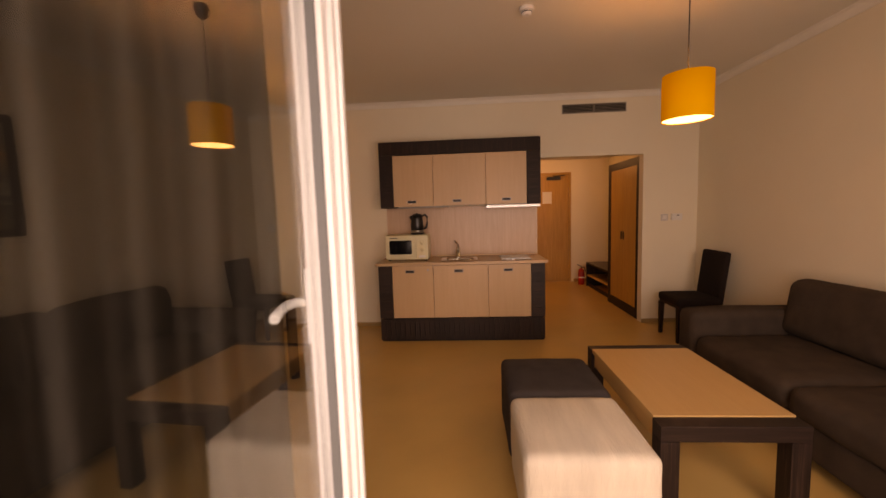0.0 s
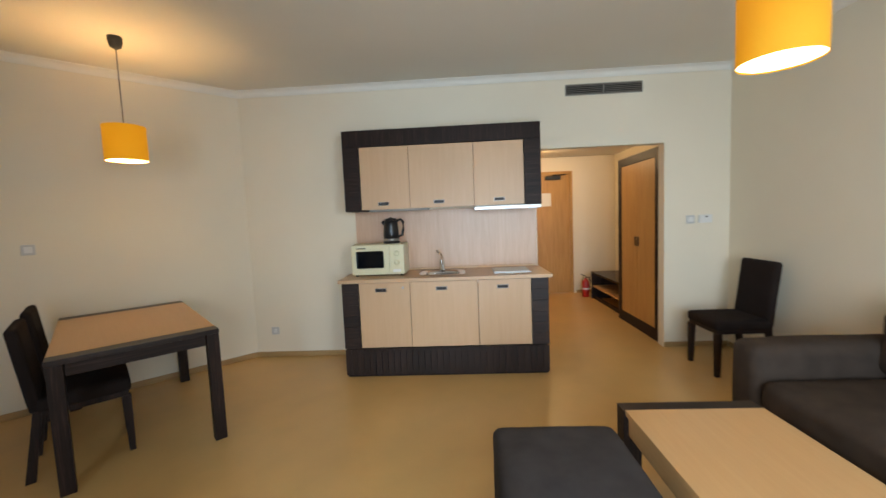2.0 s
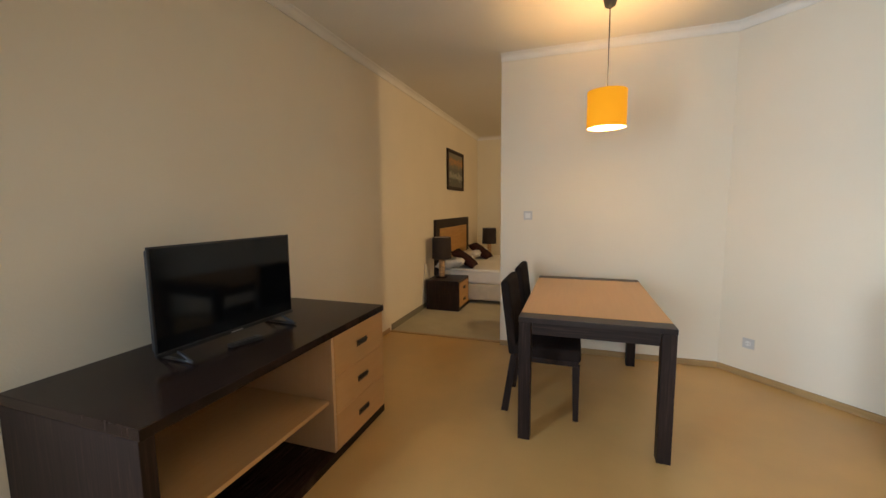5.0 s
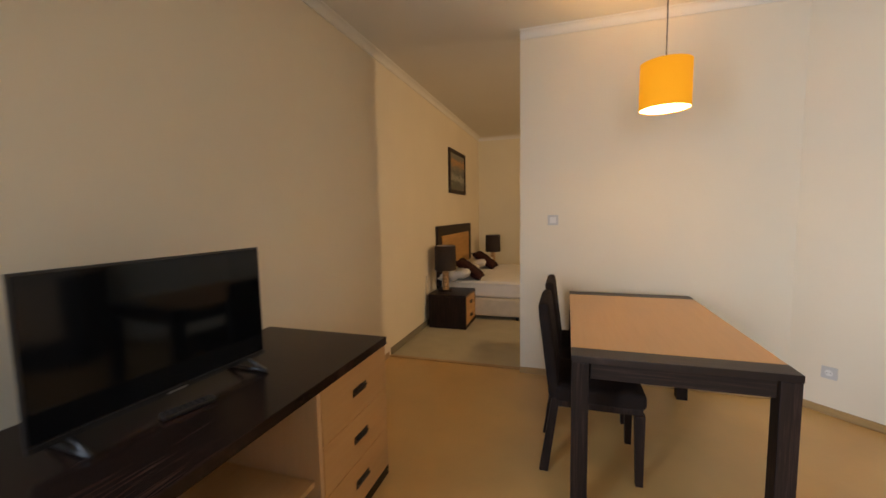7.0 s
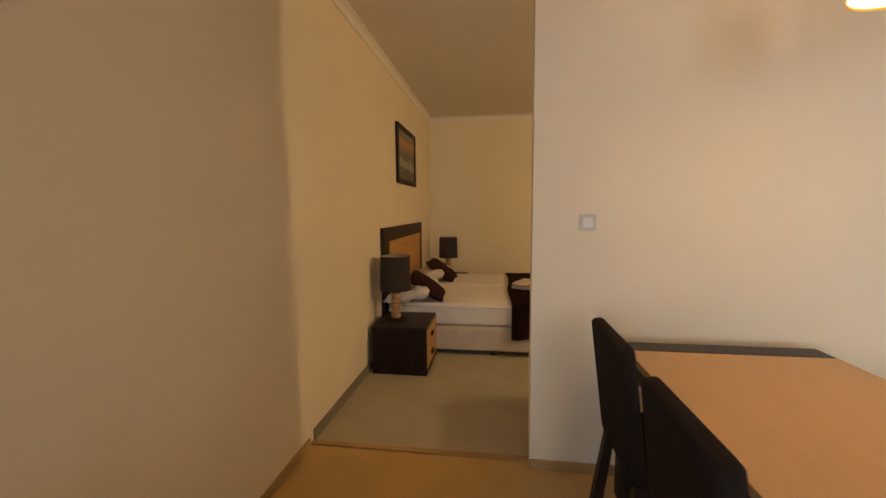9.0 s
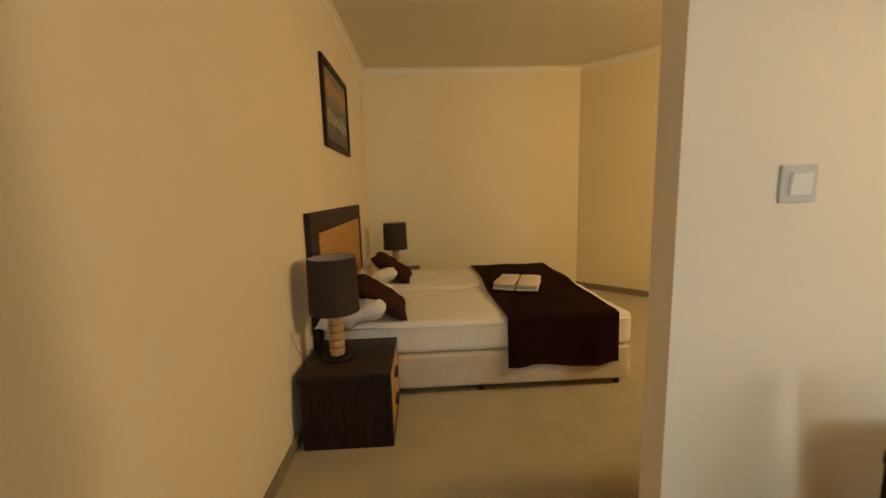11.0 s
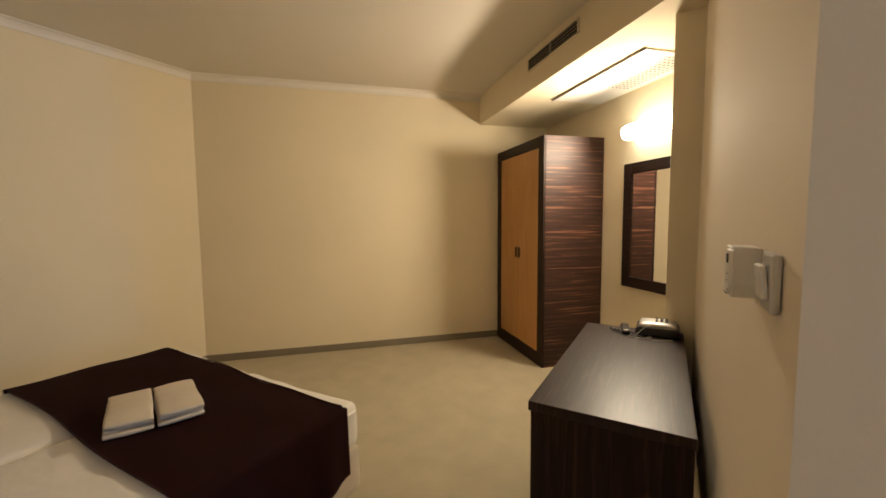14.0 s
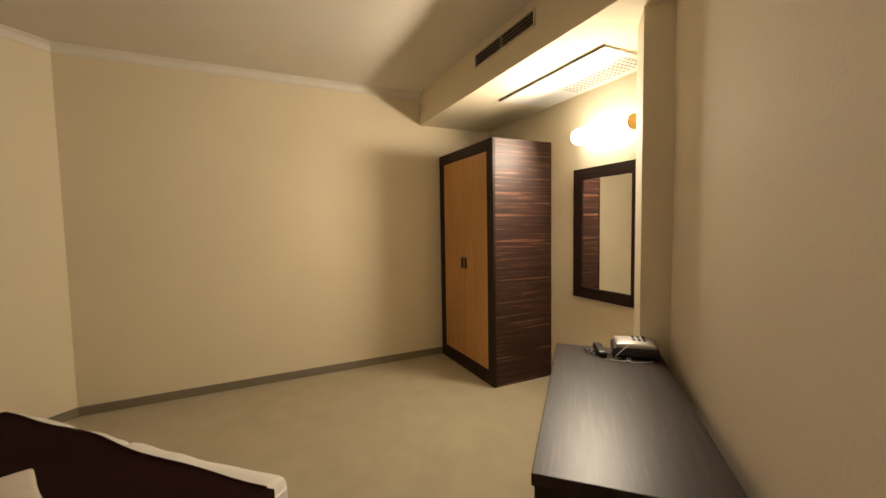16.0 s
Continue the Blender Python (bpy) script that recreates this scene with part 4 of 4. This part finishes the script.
tv = thing("television", pose(0.365, -2.352, 0.75, 0, 0, -3) @ Matrix.Diagonal((1, 0.93, 1.02, 1)), "flat black television on two small feet", "television")
part("case", B(-0.045, -0.008, -0.40, 0.40, 0.06, 0.48, 0.008), M_BLACKM, tv)
part("screen", B(-0.012, -0.002, -0.412, 0.412, 0.046, 0.494, 0.003), M_BLACK, tv)
part("glass", B(-0.002, 0.001, -0.402, 0.402, 0.062, 0.486), M_SCREEN, tv, "glossy black screen")
part("bezel", B(-0.006, 0.004, -0.412, 0.412, 0.040, 0.056, 0.002), M_BLACK, tv)
part("brand_bar", B(0.004, 0.0055, -0.035, 0.035, 0.044, 0.050), M_STEEL, tv)
for y in (-0.32, 0.32):
    bm = tube([(-0.12, y, 0.008), (-0.02, y, 0.05), (0.10, y, 0.008)], 0.007)
    tube([(-0.12, y, 0.008), (0.10, y, 0.008)], 0.007, 8, bm)
    part("foot", bm, M_BLACK, tv)
rc = thing("remote_control", pose(0.45, -2.38, 0.75, 0, 0, -15), "black remote control lying on the sideboard", "remote")
part("body", B(-0.022, 0.022, -0.08, 0.08, 0.001, 0.018, 0.005), M_BLACK, rc)
bm = bmesh.new()
for i in range(3):
    for j in range(7):
        box(bm, -0.015 + i * 0.011, -0.008 + i * 0.011, -0.07 + j * 0.018, -0.06 + j * 0.018, 0.018, 0.0195)
part("buttons", bm, M_BLACKM, rc, "black buttons")


# ---- bedroom ----
hb = thing("headboard", pose(0, 2.36, 0.006), "dark wenge headboard with an amber inlay, on the wall", "headboard")
part("panel", B(0.002, 0.036, -0.85, 0.98, 0.0, 1.21, 0.004), M_WENGE_H, hb)
part("inlay", B(0.036, 0.044, -0.68, 0.80, 0.3, 1.075, 0.003), M_AMBER_Y, hb, "amber veneer inlay")

bd = thing("bed", pose(0.05, 2.425, 0.006), "double bed with white linen on a cream base", "bed")
w, l = 0.875, 2.0
part("base", soft(0.0, l + 0.005, -w, w, 0.045, 0.285, 0.03, 0, 14, 0.002), M_BASE, bd, "cream fabric bed base")
for k, (y0, y1) in enumerate(((-w, -0.004), (0.004, w))):
    part("mattress", soft(0.0, l, y0, y1, 0.287, 0.50, 0.04, 0.006, 24, 0.011, k * 3), M_SHEET, bd, "mattress under a white sheet")
for s in (-1, 1):
    part("piping", tube([(0.03, s * (w + 0.003), 0.475), (0.6, s * (w + 0.004), 0.468), (1.3, s * (w + 0.004), 0.472), (l - 0.03, s * (w + 0.003), 0.47)], 0.006, 6), M_SHEET, bd)
for x in (0.15, 1.0, 1.93):
    for s in (-1, 1):
        part("foot", lathe([(0.02, 0), (0.024, 0.05)], 12, (x, s * (w - 0.06))), M_BLACKM, bd)


def runner():
    """A cloth strip over the bed with hanging sides and soft folds."""
    bm = bmesh.new()
    prof = []
    drop = 0.335
    n = 12
    for i in range(n + 1):
        prof.append((-w - 0.014 - 0.010 * (1 - i / n), 0.515 - drop * (1 - i / n), 1 - i / n))
    for i in range(1, 31):
        y = -w - 0.012 + (2 * w + 0.024) * i / 30
        prof.append((y, 0.516 + 0.006 * (1 - (y / w) ** 2), 0))
    for i in range(1, n + 1):
        prof.append((w + 0.014 + 0.010 * i / n, 0.515 - drop * i / n, i / n))
    cols = 36
    grid = []
    for k in range(cols + 1):
        s = k / cols
        row = []
        for y, z, hang in prof:
            x = 1.16 + 0.755 * s + 0.012 * math.sin(y * 5) * (1 - s) + (0.02 * math.sin(y * 3.1) + 0.009 * math.sin(y * 9.5)) * s
            fold = hang * 0.028 * max(0, math.sin(s * 9.0 + 0.6)) ** 3
            row.append(bm.verts.new((x, y + math.copysign(fold, y), z + 0.003 * math.sin(x * 14 + y * 6) + (0.01 * math.sin(s * 7) * hang))))
        grid.append(row)
    for a, b in zip(grid, grid[1:]):
        for j in range(len(a) - 1):
            bm.faces.new((a[j], a[j + 1], b[j + 1], b[j])).smooth = True
    bmesh.ops.solidify(bm, geom=bm.faces[:], thickness=-0.004)
    return bm


ru = thing("bed_runner", pose(0.05, 2.425, 0.006), "chocolate brown bed runner hanging over the sides", "bed runner")
part("cloth", runner(), M_BROWN, ru)
for x in (1.165, 1.912):
    part("hem", tube([(x + (0.012 if x < 1.5 else 0) * math.sin(y * 5) + (x > 1.5) * (0.02 * math.sin(y * 3.1) + 0.009 * math.sin(y * 9.5)), y, 0.5215 + 0.006 * (1 - (y / w) ** 2) + 0.003 * math.sin(x * 14 + y * 6)) for y in (w * (i - 12) / 12.2 for i in range(25))], 0.003, 6), M_BROWN, ru, "stitched brown hem")


def pillow(name, m, sx, sy, sz, mat, label, seed, group, crease=0.012):
    ob = thing(name, m, label, "pillow" if name == "pillow" else "cushion", group)
    bm = bmesh.new()
    bmesh.ops.create_grid(bm, x_segments=22, y_segments=22, size=1)
    top = bm.verts[:]
    for v in top:
        x, y = v.co.x, v.co.y
        e = (max(0, 1 - x ** 4) * max(0, 1 - y ** 4)) ** 0.55
        pin = 1 - 0.09 * (abs(x * y)) ** 0.5 * 0 - 0.07 * (1 - abs(x) ** 2) * (abs(y) > 0.9) - 0.07 * (1 - abs(y) ** 2) * (abs(x) > 0.9)
        v.co = Vector((x * sx * pin, y * sy * pin, e * (sz + crease * noise.noise(Vector((x * 3 + seed, y * 3, 0))) + 0.5 * crease * noise.noise(Vector((x * 7, y * 7 + seed, 2))))))
    r = bmesh.ops.duplicate(bm, geom=bm.faces[:] + bm.edges[:] + bm.verts[:])
    for v in [g for g in r["geom"] if isinstance(g, bmesh.types.BMVert)]:
        v.co.z *= -1
    bmesh.ops.remove_doubles(bm, verts=bm.verts[:], dist=0.004)
    for f in bm.faces:
        f.smooth = True
    part("cover", bm, mat, ob)
    return ob


for k, y in enumerate((1.80, 2.84)):
    pillow("pillow", pose(0.25, y - 0.03, 0.58, 0, -12, 0), 0.22, 0.34, 0.07, M_SHEET, "crumpled white pillow on the bed", k, "white pillows", 0.04)
    pillow("cushion", pose(0.40, y - 0.04, 0.635, 0, 35, 4 - 6 * k), 0.21, 0.21, 0.055, M_BROWN, "chocolate brown cushion leaning on the pillow", k + 4, "brown cushions")
for k in (-1, 1):
    a = radians(-22)
    tw = thing("towel", pose(1.47 + k * 0.09 * math.cos(a), 2.29 + k * 0.09 * math.sin(a), 0.531, 0, 0, -21 + k), "folded cream towel on the bed runner", "towel", "folded towels")
    for j in range(3):
        part("fold", soft(-0.086 + 0.003 * j, 0.086 - 0.002 * (j % 2), -0.185 + 0.007 * (j % 2), 0.18, 0.019 * j, 0.019 * j + 0.0205, 0.0098, 0.006, 12, 0.007, 3 * k + j), M_TOWEL, tw)


def nightstand(m, label):
    """Front towards +x."""
    ob = thing("nightstand", m, label, "nightstand", "nightstands")
    d, w = 0.465, 0.55
    part("body", B(0, d - 0.022, 0.012, w - 0.012, 0.0, 0.385, 0.002), M_WENGE_V, ob)
    part("top", B(0, d, 0, w, 0.386, 0.41, 0.003), M_WENGE_TOP, ob)
    for lo, hi in ((0.045, 0.205), (0.21, 0.37)):
        dr = part("drawer", B(d - 0.021, d - 0.002, 0.05, w - 0.05, lo, hi, 0.002), M_AMBER_Y, ob, "amber veneer drawer front")
        z = (lo + hi) / 2
        hd = part("handle", B(d - 0.002, d + 0.003, w / 2 - 0.05, w / 2 + 0.05, z - 0.016, z + 0.016, 0.002), M_BRONZE, dr)
        for zz in (z - 0.014, z + 0.008):
            part("grip", B(d + 0.003, d + 0.016, w / 2 - 0.045, w / 2 + 0.045, zz, zz + 0.007, 0.002), M_BLACKM, hd)
    for a, b, lo, hi in ((0.012, 0.049, 0, 0.385), (w - 0.049, w - 0.012, 0, 0.385), (0.05, w - 0.05, 0, 0.043)):
        part("front_frame", B(d - 0.021, d - 0.001, a, b, lo, hi, 0.002), M_WENGE_V, ob)
    return ob


ns = nightstand(pose(0.05, 1.045, 0.006), "dark wenge nightstand with two amber drawers")
copy_thing(ns, pose(0.17, 3.43, 0.006))


def table_lamp(m, label):
    ob = thing("table_lamp", m, label, "table lamp", "bedside lamps")
    part("foot", lathe([(0.085, 0), (0.085, 0.012), (0.06, 0.018)], 32), M_WENGE_V, ob, "round dark foot")
    prof = []
    for k in range(6):
        z = 0.018 + k * 0.045
        prof += [(0.038, z), (0.042, z + 0.006), (0.042, z + 0.036), (0.038, z + 0.041), (0.034, z + 0.042), (0.034, z + 0.045)]
    part("stem", lathe(prof, 28), M_TURNED, ob, "ringed beech stem")
    bm = bmesh.new()
    for k in range(1, 6):
        lathe([(0.0365, 0.018 + k * 0.045 - 0.0035), (0.0365, 0.018 + k * 0.045 - 0.0005)], 24, (0, 0), True, bm)
    part("ring", bm, M_WENGE_V, ob, "dark spacer rings")
    sh = part("shade", lathe([(0.137, 0.268), (0.130, 0.57), (0.127, 0.57), (0.134, 0.268), (0.137, 0.268)], 40, cap=False), M_DSHADE, ob, "dark fabric drum shade, unlit")
    bm = bmesh.new()
    for z in (0.35, 0.43, 0.51):
        r = 0.1375 - 0.007 * (z - 0.268) / 0.302 + 0.0012
        lathe([(r - 0.003, z), (r, z + 0.001), (r, z + 0.003), (r - 0.003, z + 0.004)], 40, (0, 0), False, bm)
    part("seam", bm, M_DSHADE, sh)
    part("lining", lathe([(0.1335, 0.270), (0.1265, 0.568), (0.1255, 0.568), (0.1325, 0.270), (0.1335, 0.270)], 40, cap=False), M_LINING, sh, "pale grey lining")
    part("socket", lathe([(0.016, 0.288), (0.016, 0.37)], 16), M_BLACKM, ob)
    return ob


tl = table_lamp(pose(0.20, 1.29, 0.416), "bedside lamp with a dark drum shade and turned stem")
copy_thing(tl, pose(0.37, 3.66, 0.416))
wc = thing("lamp_cable", pose(0.05, 1.12, 0.006), "thin white lamp cable hanging down the wall", "cable")
part("cable", tube([(-0.03, 0.16, 0.42), (-0.042, 0.08, 0.5), (-0.046, 0.02, 0.62), (-0.046, -0.02, 0.45), (-0.046, -0.08, 0.2), (-0.044, -0.1, 0.002)], 0.0035, 6), M_WHITE, wc)

dk = thing("desk", pose(1.93, 0.125, 0.006), "dark wenge dressing desk along the partition", "desk")
part("top", B(0, 1.19, 0.015, 0.52, 0.735, 0.77, 0.003), M_WENGE_TOP, dk, "polished dark wenge top")
for x in (0.004, 1.15):
    part("side", B(x, x + 0.036, 0.02, 0.512, 0, 0.734, 0.003), M_WENGE_V, dk)
part("back", B(0.041, 1.149, 0.02, 0.04, 0.3, 0.734), M_WENGE_H, dk)
for a, b in ((0.042, 0.594), (0.598, 1.148)):
    d = part("drawer", B(a, b, 0.47, 0.508, 0.58, 0.73, 0.002), M_AMBER_V, dk)
    part("handle", B((a + b) / 2 - 0.06, (a + b) / 2 + 0.06, 0.508, 0.522, 0.645, 0.665, 0.003), M_BRONZE, d)

ph = thing("telephone", pose(3.04, 0.265, 0.776, 0, 0, 90), "black desk telephone with a silver top and tangled cords", "telephone")
part("body", soft(-0.105, 0.105, -0.085, 0.085, 0, 0.05, 0.012, 0.0, 8), M_BLACK, ph)
part("faceplate", moved(soft(-0.09, 0.09, -0.078, 0.078, 0, 0.022, 0.010, 0.012, 10), pose(0, 0, 0.047)), M_SILVER, ph, "domed silver top")
bm = bmesh.new()
for i in range(3):
    for j in range(4):
        box(bm, -0.05 + i * 0.024, -0.036 + i * 0.024, -0.045 + j * 0.022, -0.033 + j * 0.022, 0.07, 0.0825, 0.002, 1)
part("buttons", bm, M_BLACKM, ph)
part("handset", moved(soft(-0.022, 0.022, -0.085, 0.085, 0.0, 0.026, 0.011, 0, 8), pose(0.16, 0.01, 0, 0, 0, 8)), M_BLACK, ph)
part("cord", tube([(0.10 + 0.0042 * k, 0.06 + 0.010 * math.cos(k * 1.25) + 0.02 * math.sin(k * 0.13), 0.012 + 0.008 * math.sin(k * 1.25)) for k in range(34)], 0.003, 6), M_BLACK, ph, "coiled black cord")
part("cable", tube([(-0.07 + 0.010 * k + 0.05 * math.sin(k * 0.3), 0.11 + 0.03 * math.sin(k * 0.42), 0.004) for k in range(22)], 0.0026, 6), M_WHITE, ph, "thin pale cable")
part("cable", tube([(0.015, 0.075, 0.062), (0.03, 0.105, 0.075), (0.06, 0.125, 0.06), (0.09, 0.12, 0.025), (0.10, 0.10, 0.004), (0.07, 0.09, 0.004)], 0.0024, 6), M_WHITE, ph, "thin pale cable")

mi = thing("mirror", LIV @ pose(2.735, 2.868, 0.816, 0, 0, 0), "tall wall mirror in a broad dark wenge frame", "mirror")
w, h, t = 0.66, 1.067, 0.09
for a, b, lo, hi in ((0, t, 0, h), (w - t, w, 0, h), (t, w - t, 0, t), (t, w - t, h - t, h)):
    part("frame", B(-0.026, -0.001, a, b, lo, hi, 0.003), M_WENGE_H, mi, "dark wenge frame")
part("glass", B(-0.014, -0.002, t - 0.004, w - t + 0.004, t - 0.004, h - t + 0.004), M_MIRROR, mi, "silvered mirror glass")

wl = thing("wall_lamp", LIV @ pose(2.735, 3.19, 2.13), "lit opal wall lamp with brass ends over the mirror", "wall lamp")
part("mount", B(-0.02, -0.001, -0.2, 0.2, -0.03, 0.03, 0.004), M_BRASS, wl)
sh = part("shade", moved(lathe([(0.06, -0.24), (0.066, -0.22), (0.066, 0.22), (0.06, 0.24)], 28), pose(-0.09, 0, 0, 90)), M_WLAMP, wl, "glowing opal glass tube")
sh.visible_shadow = False
for y in (-0.27, 0.24):
    part("end_cap", moved(lathe([(0.03, 0), (0.055, 0.012), (0.055, 0.03)], 24), pose(-0.09, y + (0.03 if y > 0 else 0), 0, 90 if y > 0 else 90)), M_BRASS, wl, "brass end cap")
